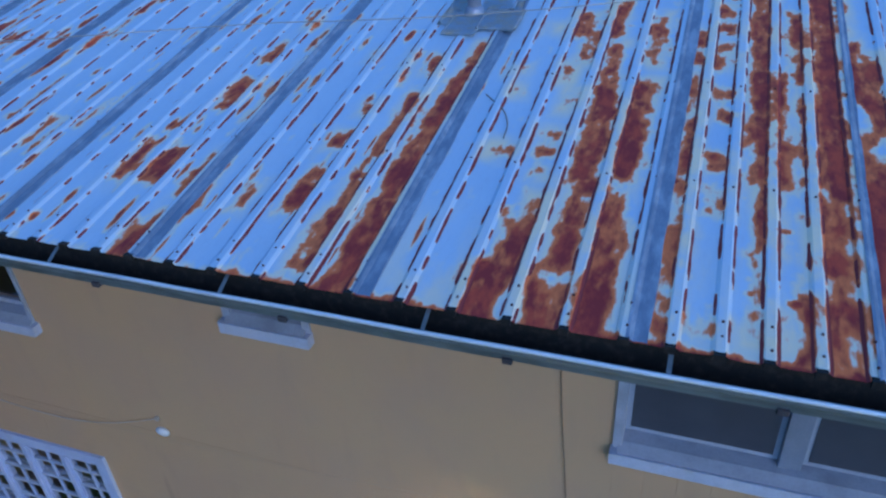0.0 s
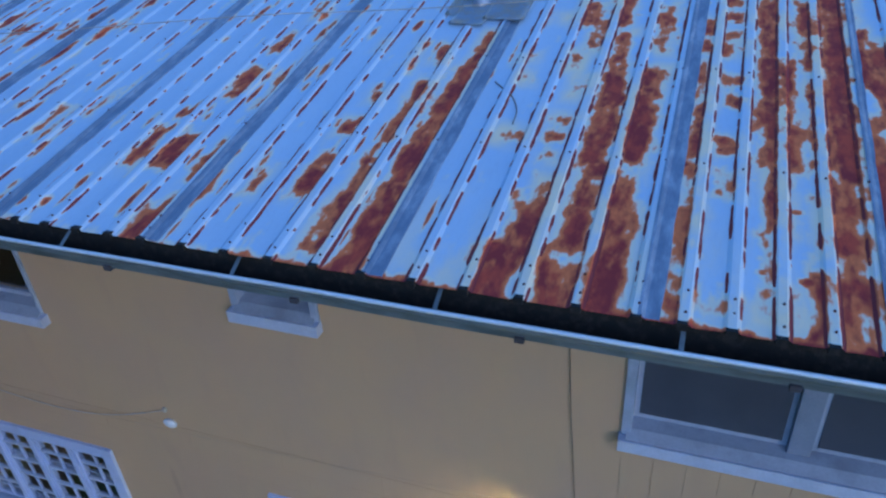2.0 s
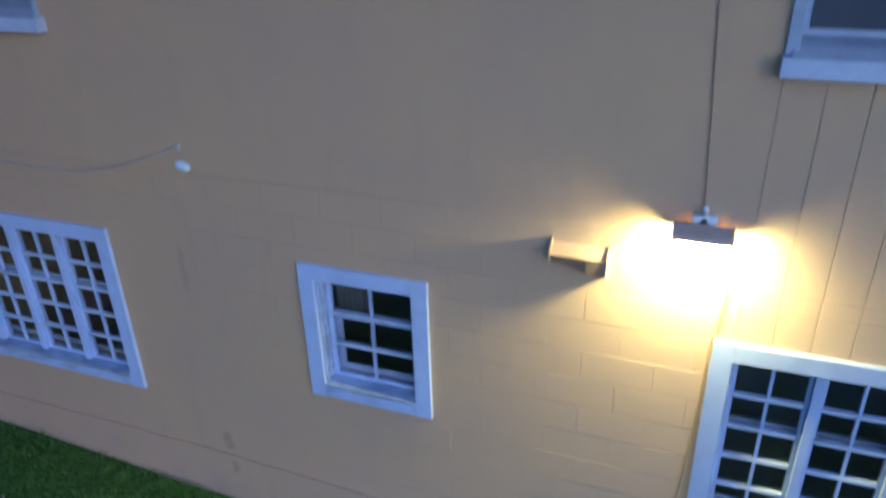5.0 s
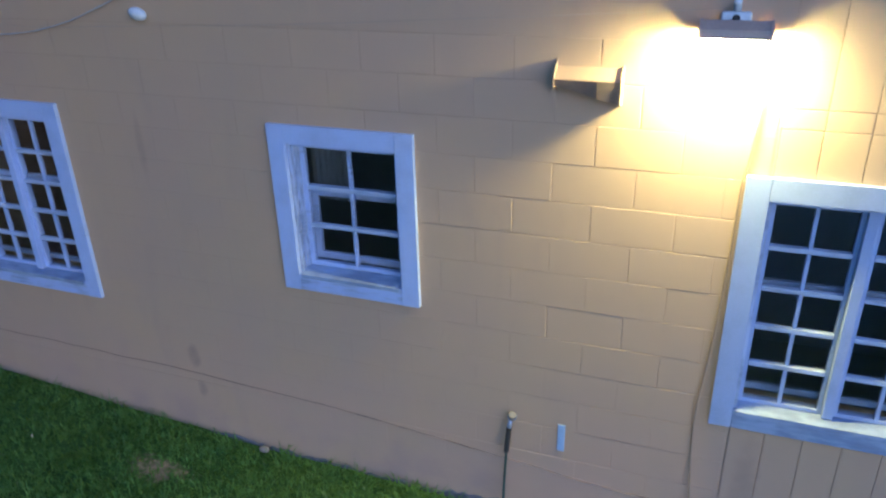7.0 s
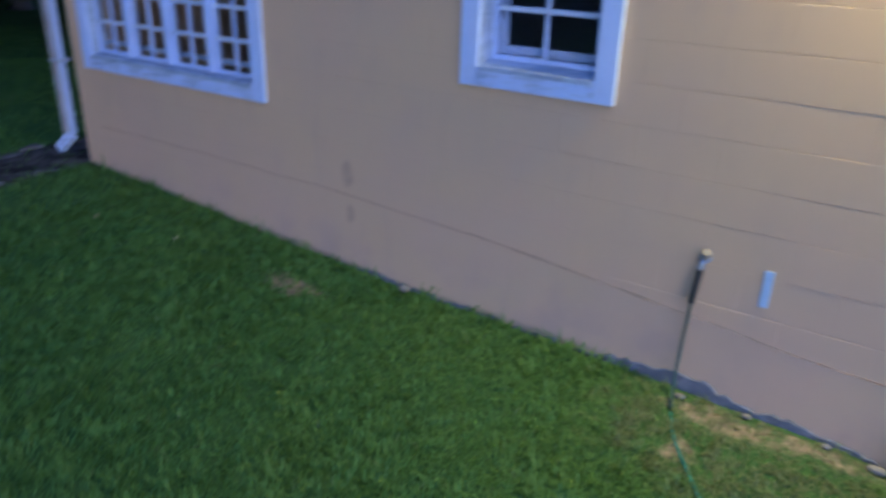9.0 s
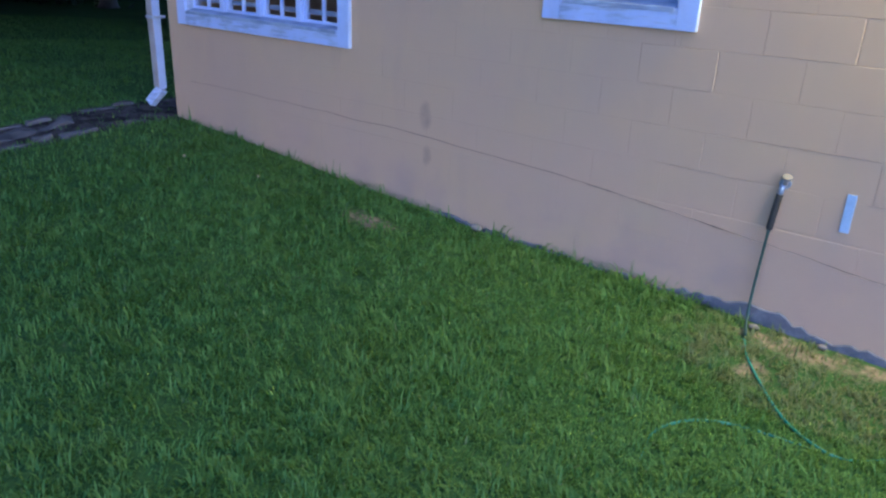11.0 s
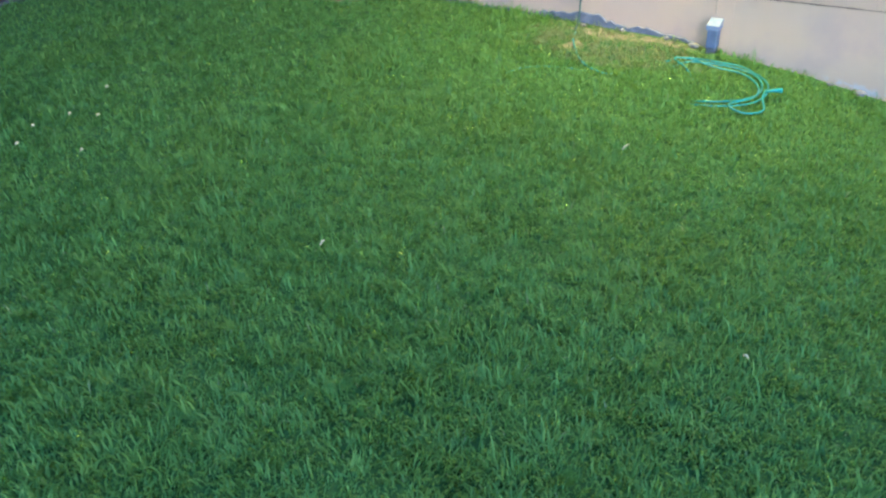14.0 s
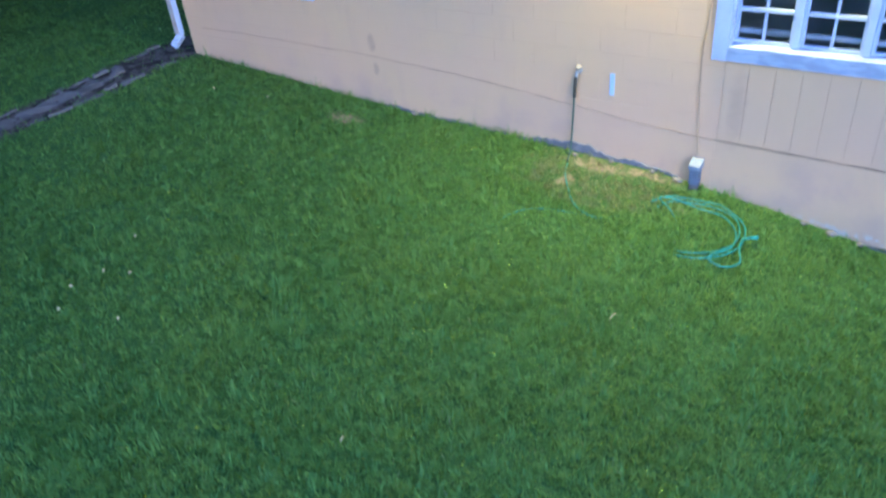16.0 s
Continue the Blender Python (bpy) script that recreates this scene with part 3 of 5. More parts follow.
for k in range(34):
    i = rng.randrange(0, 17)
    x = RIBS[i] + (RIBS[i + 1] - RIBS[i]) * rng.choice((0.35, 0.5, 0.65))
    spot(x, rng.uniform(-0.85, 3.0), rng.uniform(0.030, 0.05), rng.uniform(0.09, 0.22), rng.uniform(0.6, 0.8))
for k in range(46):
    i = rng.choice((33, 34, 35, 36, 37, 38, 39))
    x = RIBS[i] + (RIBS[i + 1] - RIBS[i]) * rng.uniform(0.3, 0.7)
    spot(x, rng.uniform(-0.7, 2.6), rng.uniform(0.02, 0.05), rng.uniform(0.014, 0.035), rng.uniform(0.45, 0.7))


def wear_at(x, y):
    """Rust, dashes along the ribs, rounded spots and ochre bleed at a place on the roof."""
    i = max(0, min(len(RIBS) - 2, int(np.searchsorted(RIBS, x, "right")) - 1))
    rib = min(x - RIBS[i], RIBS[i + 1] - x)
    last = i % 5 == 4
    east = max(0.0, min(1.0, (x - 0.2) / 1.4))
    amount = 0.08 + (0.17 * max(0.0, 1 - abs(RIBS[i + 1] - 0.05 - x) / 0.06) if last else 0.0)
    amount += 0.54 * max(0.0, 1 - (y - EAVE) / 0.07) * (0.45 + 0.55 * east)
    near = -1.0
    sway = 0.02 * noise.noise(Vector((x * 4, y * 5, 3))) + 0.012 * noise.noise(Vector((x * 11, y * 13, 6)))
    for xc, half, y0, y1, strong in RUST[int(x // 0.1)]:
        inside = min(half + (0.022 if x > 2.8 else -0.004 if x < 1.3 else 0.006) - abs(x - xc), 0.6 * (y1 + 0.03 - y), 0.6 * (y - y0 + 0.03)) + sway
        near = max(near, inside)
        if inside > -0.05:
            amount = max(amount, min(strong, strong - 0.17 + 6.5 * inside))
    if rib < 0.018:
        amount -= 0.22
    dash = (1.0 if 0.018 < rib < 0.036 else 0.0) * (1.0 + 0.2 * east)
    blob = 0.0
    for sx, sy, rx, ry, strong in SPOTS.get((int(x // 0.1), int(y // 0.1)), ()):
        d = ((x - sx) / rx) ** 2 + ((y - sy) / ry) ** 2
        blob = max(blob, strong * max(0.0, 1 - 0.5 * d))
    bleed = 0.7 * max(0.0, min(1.0, (x - 1.0) / 0.8)) * max(0.0, min(1.0, (-0.2 - y) / 0.5))
    bleed = max(bleed, max(0.0, 1 + near / 0.07) * (0.25 + 0.75 * east)) if near > -0.07 else bleed
    return amount, dash, blob, min(1.0, bleed)


roof = part("roof", prism([(-0.85, roof_z(-0.85) - 0.012), (RIDGE, roof_z(RIDGE) - 0.012), (BACK + 0.9, roof_z(-1.0) - 0.2), (BACK + 0.9, roof_z(-1.0) - 0.26), (RIDGE, roof_z(RIDGE) - 0.12), (-0.85, roof_z(-0.85) - 0.10)], ROOF_L + 0.04, ROOF_R - 0.04), SOFFIT, None, "low-pitched roof of rusted ribbed metal sheets")
tagged(roof, category="roof", kind="structure")
# profile across one rib and its flat, as far as the next rib
across = [(-0.032, 0), (-0.024, 0.006), (-0.015, 0.012), (0.015, 0.012), (0.024, 0.006), (0.032, 0)]
ys = np.concatenate([np.linspace(EAVE, 0.2, 56), np.linspace(0.22, RIDGE, 100)])
for s, (x_s, x_e) in enumerate(zip(SHEETS, SHEETS[1:])):
    gap = (x_e - x_s) / 5
    flat = [(0.032 + (gap - 0.064) * k / 8, 0.0) for k in range(1, 8)]
    prof = [(x_s + gap * k + dx, dz) for k in range(5) for dx, dz in across + flat] + [(x_e + dx, dz - 0.002) for dx, dz in across[:4]]
    verts, wear = [], []
    for y in ys:
        for x, dz in prof:
            wob = 0.0025 * noise.noise(Vector((x * 6, y * 3, s)))
            verts.append((x, y + 0.006 * noise.noise(Vector((x * 9, s, 0))) * (y == ys[0]), roof_z(y) + dz + wob + 0.0012 * (s % 2)))
            wear.append(wear_at(x, y))
    n = len(prof)
    faces = [(j * n + i, j * n + i + 1, (j + 1) * n + i + 1, (j + 1) * n + i) for j in range(len(ys) - 1) for i in range(n - 1)]
    me = bpy.data.meshes.new("roof_sheet")
    me.from_pydata(verts, [], faces)
    for key, values in zip(("rust", "dash", "blob", "bleed"), zip(*wear)):
        me.attributes.new(key, "FLOAT", "POINT").data.foreach_set("value", values)
    link("roof_sheet", me, ROOF, roof)
    # the bare strip bends down over the rib and wanders a little at its edge
    wide = 0.045 if s == 8 else 0.085
    bm = bmesh.new()
    rows_ = []
    for y in np.linspace(EAVE + 0.004, RIDGE, 60):
        edge = 0.006 * noise.noise(Vector((s, y * 4, 0))) + 0.003 * noise.noise(Vector((s, y * 17, 4)))
        rows_.append([bm.verts.new((x_s + dx, y, roof_z(y) + dz)) for dx, dz in ((0.004, 0.0157), (0.016, 0.0150), (0.032, 0.005), (wide + edge, 0.006), (wide + 0.002 + edge, 0.001))])
    for a, b in zip(rows_, rows_[1:]):
        for i in range(4):
            bm.faces.new((a[i], a[i + 1], b[i + 1], b[i]))
    part("lap_strip", bm, LAP, roof, "dull grey lap strip between two sheets")
# near-black plugs stand for the shade in the open rib ends at the eave
for x in RIBS:
    part("rib_end_shade", prism([(EAVE - 0.012, roof_z(EAVE) - 0.012), (EAVE - 0.012, roof_z(EAVE) + 0.020), (EAVE + 0.02, roof_z(EAVE) + 0.014), (EAVE + 0.02, roof_z(EAVE) - 0.012)], x - 0.019 + rng.uniform(-0.003, 0.003), x + 0.019 + rng.uniform(-0.003, 0.003)), MUCK_SHADE, roof, "dark plug for the shade in the end of a rib")
# roofing screws in rows along the ribs near the eave and further up
bm = bmesh.new()
for x in RIBS:
    for y in (-0.84, -0.74, 0.05, 0.9):
        bmesh.ops.create_cone(bm, cap_ends=True, segments=6, radius1=0.006, radius2=0.004, depth=0.006, matrix=Matrix.Translation((x + 0.004, y + rng.uniform(-0.02, 0.02), roof_z(y) + 0.016)))
tagged(part("roofing_screws", bm, RUSTY, roof), kind="stuff")
tagged(part("roof_back", prism([(RIDGE - 0.02, roof_z(RIDGE) + 0.03), (RIDGE + 0.12, roof_z(RIDGE) + 0.022), (BACK + 0.95, roof_z(-1.0) - 0.17), (BACK + 0.95, roof_z(-1.0) - 0.19)], ROOF_L, ROOF_R), ZINC, roof, "far slope of grey metal sheet"), kind="structure")

# eave boards close the overhang
tagged(part("soffit", boxed(LEFT - 0.4, RIGHT + 0.35, -0.83, 0.0, 5.215, 5.235), SOFFIT, None, "brown soffit boards under the eave"), category="soffit", kind="structure")
# the dark gap behind the gutter is coloured onto the fascia
tagged(part("fascia", boxed(ROOF_L + 0.05, ROOF_R - 0.05, -0.857, -0.833, 5.215, 5.385), MUCK_SHADE, None, "fascia board behind the gutter, eave shade in its colour"), category="fascia", kind="structure")

gutter = root("gutter", (1.0, -0.915, 5.262), "dented grey metal eaves gutter full of shade-darkened muck", "gutter")
outer = [(-0.859, 5.325), (-0.859, 5.252), (-0.949, 5.250), (-0.959, 5.286), (-0.983, 5.316), (-0.986, 5.340), (-0.969, 5.342)]
inner = [(-0.97, 5.337), (-0.981, 5.335), (-0.978, 5.319), (-0.955, 5.288), (-0.945, 5.254), (-0.863, 5.256), (-0.863, 5.325)]
bm = bmesh.new()
profile = outer + inner
stations = np.linspace(ROOF_L - 0.02, ROOF_R + 0.02, 60)
rings = []
for x in stations:
    sag = 0.004 * noise.noise(Vector((x * 1.3, 0, 5)))
    rings.append([bm.verts.new((x, y + 0.5 * sag, z + sag)) for y, z in profile])
for a, b in zip(rings, rings[1:]):
    for i in range(len(profile)):
        j = (i + 1) % len(profile)
        bm.faces.new((a[i], a[j], b[j], b[i]))
bm.faces.new(rings[0])
bm.faces.new(rings[-1][::-1])
bmesh.ops.recalc_face_normals(bm, faces=bm.faces)
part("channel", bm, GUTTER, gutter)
part("lip", tube([Vector((x, -0.981 + 0.002 * noise.noise(Vector((x * 1.3, 0, 5))), 5.342 + 0.004 * noise.noise(Vector((x * 1.3, 0, 5))))) for x in stations], 0.0095, 8), LIP, gutter, "rolled gutter lip with its highlight in the colour", True)
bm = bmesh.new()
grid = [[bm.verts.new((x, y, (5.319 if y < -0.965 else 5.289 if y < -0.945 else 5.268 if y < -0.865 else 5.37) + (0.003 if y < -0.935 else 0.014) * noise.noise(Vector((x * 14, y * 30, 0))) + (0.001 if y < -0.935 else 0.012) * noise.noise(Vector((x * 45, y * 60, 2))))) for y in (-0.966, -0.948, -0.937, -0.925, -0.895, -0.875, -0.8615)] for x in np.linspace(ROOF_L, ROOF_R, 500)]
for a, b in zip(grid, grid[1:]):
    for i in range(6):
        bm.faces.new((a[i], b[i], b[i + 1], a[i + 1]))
tagged(part("muck", bm, MUCK_SHADE, gutter, "rotted leaf muck with eave shade in its colour"), kind="stuff")
for k in range(-6, 7):
    x = 0.96 + 0.925 * k
    if ROOF_L < x < ROOF_R:
        part("strap", prism([(-0.89, 5.386), (-0.982, 5.343), (-0.983, 5.346), (-0.89, 5.390)], x - 0.009, x + 0.009), GUTTER, gutter, "thin metal gutter strap")
    x = 0.26 + 0.98 * k
    if ROOF_L < x < ROOF_R:
        part("clip", boxed(x - 0.02, x + 0.02, -0.967, -0.935, 5.242, 5.268, 0.003), BARK, gutter, "dark rusty gutter clip")

# ---- windows ----


def casing(win, o, wide, bottom=True, material=TRIM, flaking=TRIM_WORN):
    x0, x1, z0, z1 = o
    part("casing", boxed(x0 - wide, x0, -0.03, -0.001, z0 - wide, z1 + wide, 0.002), material, win)
    part("casing", boxed(x1, x1 + wide, -0.03, -0.001, z0 - wide, z1 + wide, 0.002), material, win)
    part("casing", boxed(x0 + 0.001, x1 - 0.001, -0.0302, -0.001, z1, z1 + wide, 0.0015), material, win)
    if bottom:
        part("casing", boxed(x0 + 0.001, x1 - 0.001, -0.028, -0.001, z0 - wide, z0, 0.004), flaking, win, "flaking bottom casing")
    for a, b in ((x0, x0 + 0.018), (x1 - 0.018, x1)):
        part("jamb", boxed(a, b, -0.001, 0.12, z0, z1), JAMB, win, "weathered jamb")
    part("head", boxed(x0 + 0.018, x1 - 0.018, -0.001, 0.12, z1 - 0.018, z1), material, win)


def sash(win, x0, x1, z0, z1, cols, rows, y=0.055, rail=0.032, bar=0.018, material=TRIM, cross=TRIM_WORN):
    """A sash frame with bars between the panes; the panes share one mesh."""
    bm = bmesh.new()
    for r in ((x0, x0 + rail, z0, z1), (x1 - rail, x1, z0, z1), (x0 + rail, x1 - rail, z0, z0 + rail), (x0 + rail, x1 - rail, z1 - rail, z1)):
        box(bm, r[0], r[1], y, y + 0.034, r[2], r[3], 0.003)
    s = part("sash", bm, material, win)
    gx, gz = (x1 - x0 - 2 * rail) / cols, (z1 - z0 - 2 * rail) / rows
    for i in range(1, cols):
        x = x0 + rail + gx * i
        part("glazing_bar", boxed(x - bar / 2, x + bar / 2, y + 0.001, y + 0.026, z0 + rail, z1 - rail), material, s)
    for j in range(1, rows):
        z = z0 + rail + gz * j
        part("glazing_bar", boxed(x0 + rail, x1 - rail, y - 0.004, y + 0.025, z - bar * 0.72, z + bar * 0.72, 0.002), cross, s, "flaking whitish bar")
    pane = bpy.data.meshes.new("pane")
    bm = boxed(-gx / 2, gx / 2, -0.002, 0.002, -gz / 2, gz / 2)
    bm.to_mesh(pane)
    bm.free()
    for i in range(cols):
        for j in range(rows):
            link("pane", pane, GLASS, s, at=(x0 + rail + gx * (i + 0.5), y + 0.018, z0 + rail + gz * (j + 0.5))).visible_shadow = False
    return s


def long_window(name, o, label, paint=TRIM, flaking=TRIM_WORN, mull=0.05):
    """Four narrow sashes of ten small panes between three mullions."""
    x0, x1, z0, z1 = o
    win = root(name, ((x0 + x1) / 2, 0, z0), label, "window", "long windows", "structure")
    casing(win, o, 0.11, True, paint, flaking)
    part("sill", prism([(-0.036, z0 - 0.022), (-0.036, z0 + 0.003), (0.05, z0 + 0.018), (0.12, z0 + 0.024), (0.12, z0 + 0.001), (-0.029, z0 + 0.001), (-0.029, z0 - 0.022)], x0 + 0.02, x1 - 0.02), TRIM_DULL_WORN, win, "sloping sill with flaking paint")
    unit = (x1 - x0 - 3 * mull - 0.036) / 4
    x = x0 + 0.018
    for k in range(4):
        sash(win, x, x + unit, z0 + 0.02, z1 - 0.018, 2, 5, 0.045, 0.022, 0.018, paint, BAR_PAINT)
        if k < 3:
            part("mullion", boxed(x + unit, x + unit + mull, 0.012, 0.11, z0 + 0.02, z1 - 0.018, 0.004), paint, win)
        # inner meeting rail of the sliding sashes behind
        part("inner_rail", boxed(x, x + unit, 0.098, 0.12, z0 + 0.075, z0 + 0.11, 0.003), TRIM_DULL_WORN, win, "weathered inner bottom rail")
        part("inner_rail", boxed(x, x + unit, 0.095, 0.12, z0 + 0.66, z0 + 0.72, 0.003), flaking, win, "weathered inner rail")
        x += unit + mull
    return win


long_window("window_1", LOW_LONG_A, "pale blue painted wooden window of small panes")
long_window("window_2", LOW_LONG_B, "dull blue painted wooden window with a flaking sill", TRIM_DULL, TRIM_DULL_WORN)

x0, x1, z0, z1 = LOW_SMALL
win = root("window_3", ((x0 + x1) / 2, 0, z0), "small weathered pale blue wooden window of six panes", "window", "", "structure")
casing(win, LOW_SMALL, 0.105)
part("sill", prism([(-0.034, z0 - 0.02), (-0.034, z0 + 0.003), (0.06, z0 + 0.03), (0.13, z0 + 0.036), (0.13, z0 + 0.001), (-0.029, z0 + 0.001), (-0.029, z0 - 0.02)], x0 + 0.02, x1 - 0.02), TRIM_DULL_WORN, win, "sloping sill with flaking paint")
sash(win, x0 + 0.04, x1 - 0.015, z0 + 0.032, z1 - 0.018, 2, 3, 0.06, 0.028, 0.018, TRIM_WORN, BAR_PAINT)
part("stop", boxed(x0 + 0.018, x0 + 0.04, 0.03, 0.12, z0 + 0.034, z1 - 0.018, 0.003), JAMB, win, "flaking window stop")
part("inner_rail", boxed(x0 + 0.05, x1 - 0.03, 0.11, 0.135, z0 + 0.47, z0 + 0.535, 0.003), TRIM_WORN, win, "weathered inner rail")
part("inner_rail", boxed(x0 + 0.05, x1 - 0.03, 0.112, 0.135, z0 + 0.06, z0 + 0.105, 0.003), TRIM_WORN, win, "weathered inner bottom rail")
part("inner_rail", boxed(x0 + 0.05, x0 + 0.10, 0.11, 0.135, z0 + 0.06, z0 + 0.47, 0.003), TRIM_WORN, win, "weathered inner stile")
bm = bmesh.new()
cols = [(0.14 + 0.0075 * i, 0.16 + 0.012 * math.sin(i * 1.25)) for i in range(36)]
v = [[bm.verts.new((x, y, z)) for x, y in cols] for z in (1.95, 2.34)]
for i in range(35):
    bm.faces.new((v[0][i], v[0][i + 1], v[1][i + 1], v[1][i]))
bmesh.ops.solidify(bm, geom=bm.faces[:], thickness=0.002)
tagged(part("curtain", bm, CLOTH, None, "pale folded curtain hanging inside the small window", True), category="curtain")


def hung_window(name, o, units, label, mull=0.115, screen=True, rail_z=4.55, edge=0.03):
    """Double-hung sashes over a projecting sill."""
    x0, x1, z0, z1 = o
    win = root(name, ((x0 + x1) / 2, 0, z0), label, "window", "upper windows", "structure")
    part("sill", prism([(-0.06, z0 - 0.105), (-0.06, z0 - 0.03), (-0.001, z0 + 0.012), (0.13, z0 + 0.045), (0.13, z0 + 0.001), (-0.001, z0 + 0.001), (-0.001, z0 - 0.105)], x0 + 0.0005, x1 - 0.0005), GREY_SILL, win, "sloping grey sill")
    part("sill_front", boxed(x0 - 0.04, x1 + 0.035, -0.075, -0.0605, z0 - 0.115, z0 - 0.03, 0.004), SILL_FRONT, win, "pale painted sill front")
    part("sill_end", boxed(x0 - 0.04, x0, -0.0605, -0.002, z0 - 0.115, z0 - 0.03), SILL_FRONT, win)
    part("sill_end", boxed(x1, x1 + 0.035, -0.0605, -0.002, z0 - 0.115, z0 - 0.03), SILL_FRONT, win)
    for a, b in ((x0 - 0.03, x0 + 0.025), (x1 - 0.025, x1 + edge)):
        part("casing", boxed(a, b, -0.022, -0.001, z0 - 0.029, z1 + 0.05, 0.004), FRAME, win)
    part("casing", boxed(x0 + 0.026, x1 - 0.026, -0.02, -0.001, z1, z1 + 0.05, 0.004), FRAME, win)
    for a, b in ((x0, x0 + 0.025), (x1 - 0.025, x1)):
        part("jamb", boxed(a, b, 0.0, 0.13, z0 + 0.02, z1), FRAME, win)
    unit = (x1 - x0 - 0.05 - (units - 1) * mull) / units
    x = x0 + 0.025
    for k in range(units):
        sash(win, x, x + unit, rail_z - 0.02, z1, 1, 1, 0.03, 0.035, material=FRAME)
        sash(win, x, x + unit, z0 + 0.04, rail_z + 0.02, 1, 1, 0.07, 0.035, material=FRAME)
        if screen:
            part("insect_screen", boxed(x + 0.03, x + unit - 0.03, 0.064, 0.067, z0 + 0.075, rail_z - 0.02), SCREEN, win, "grey-blue insect screen")
        if k < units - 1:
            part("mullion", boxed(x + unit, x + unit + mull, 0.03, 0.12, z0 + 0.026, z1, 0.004), SASH, win)
        x += unit + mull
    return win


hung_window("window_4", UP_PAIR_A, 2, "upper pair of sash windows with grey frames", screen=False, edge=0.004)
hung_window("window_5", UP_PAIR_B, 2, "upper pair of sash windows with screens and grey frames")
hung_window("window_6", UP_SMALL, 1, "small upper sash window with a grey frame", screen=False, rail_z=4.76)

# ---- things on the wall ----
lamp = root("flood_lamp", (2.355, 0, 3.0), "dark metal wall flood lamp, lit, under a white box", "lamp")
part("junction_box", boxed(2.295, 2.415, -0.045, 0.0, 3.03, 3.09, 0.012), WHITE, lamp, "white junction box")
part("sensor", tube([Vector((2.353, -0.03, 3.095)), Vector((2.353, -0.036, 3.125)), Vector((2.353, -0.05, 3.137))], 0.016), WHITE, lamp, "small white sensor knob", True)
part("sensor_eye", tube([Vector((2.353, -0.044, 3.066)), Vector((2.353, -0.052, 3.066))], 0.016, 12), SLEEVE, lamp, "dark round sensor eye")
part("bracket", boxed(2.325, 2.385, -0.10, -0.03, 3.035, 3.06, 0.006), BLACK, lamp)
part("housing", prism([(-0.062, 3.06), (-0.085, 3.064), (-0.158, 3.036), (-0.165, 2.998), (-0.040, 2.996), (-0.036, 3.02)], 2.225, 2.49), BLACK, lamp)
for a, b in ((2.213, 2.225), (2.49, 2.502)):
    part("side_cap", prism([(-0.06, 3.064), (-0.087, 3.068), (-0.163, 3.04), (-0.169, 2.987), (-0.058, 2.985), (-0.042, 3.02)], a, b), BLACK, lamp)
    part("bolt", tube([Vector((a - 0.004, -0.115, 3.014)), Vector((b + 0.004, -0.115, 3.014))], 0.007, 8), ZINC, lamp)
part("bulb", tube([Vector((2.238 + 0.03 * k, -0.115, 2.991)) for k in range(9)], 0.029, 16), GLOW, lamp, "glowing warm white lamp glass", True)

tagged(part("power_cable", tube(glide([(2.24, -0.78, 5.21), (2.24, -0.35, 5.17), (2.242, -0.012, 5.05), (2.252, -0.009, 4.8), (2.266, -0.01, 4.45), (2.282, -0.009, 4.09), (2.315, -0.01, 3.6), (2.346, -0.012, 3.13)]), 0.003), CABLE, None, "brown power cable running down from the eave", True), category="cable")
tagged(part("lamp_cable", tube(glide([(2.47, -0.09, 3.0), (2.508, -0.03, 2.86), (2.513, -0.012, 2.72), (2.495, -0.012, 2.5), (2.475, -0.013, 2.3), (2.472, -0.012, 2.0), (2.462, -0.012, 1.66), (2.445, -0.011, 1.35), (2.422, -0.013, 1.05), (2.428, -0.012, 0.77), (2.45, -0.02, 0.50), (2.478, -0.05, 0.2)]), 0.0045), TAN_CABLE, None, "brown lamp cable hanging down the wall", True), category="cable")
tagged(part("hanging_wire", tube(glide([(-3.2, -0.02, 3.05), (-1.75, -0.03, 2.925), (-0.92, -0.035, 2.94), (0.18, -0.035, 2.98), (1.1, -0.03, 3.03), (1.89, -0.03, 3.075), (2.32, -0.03, 3.105)]), 0.0012, 6), THIN_WIRE, None, "thin dull wire sagging along the wall", True), category="wire")
tagged(part("white_cable", tube(glide([(-3.65, -0.02, 3.02), (-2.9, -0.02, 2.94), (-2.27, -0.02, 2.875), (-1.75, -0.02, 2.87), (-1.35, -0.02, 2.935), (-1.03, -0.02, 3.04), (-0.79, -0.016, 3.135)]), 0.004, 6), WHITE_WIRE, None, "pale cable looping along the wall to a clip", True), category="cable")
cap = root("cable_cap", (-0.767, 0, 3.01), "white plastic cap hanging below a cable clip", "cap")
bm = bmesh.new()
bmesh.ops.create_uvsphere(bm, u_segments=14, v_segments=8, radius=1.0, matrix=Matrix.LocRotScale((-0.762, -0.022, 3.01), Euler((0, 0.25, 0)), (0.058, 0.03, 0.035)))
part("cap", bm, WHITE, cap, smooth=True)
part("clip", boxed(-0.80, -0.77, -0.022, 0.0, 3.115, 3.155, 0.004), WHITE_WIRE, cap)

vent = root("vent_hood", (1.755, 0, 2.70), "yellow painted vent hood with a dark bent front", "vent")
part("hood", prism([(0.0, 2.828), (-0.072, 2.782), (-0.074, 2.777), (-0.004, 2.821), (0.0, 2.821)], 1.602, 1.902), WALL, vent)
part("cheek", prism([(0.0, 2.862), (-0.078, 2.806), (-0.080, 2.745), (0.0, 2.715)], 1.595, 1.602), LIP_BROWN, vent, "dark thin cheek plate")
part("cheek", prism([(0.0, 2.842), (-0.080, 2.792), (-0.076, 2.672), (0.0, 2.66)], 1.902, 1.909), WALL, vent)
bm = bmesh.new()
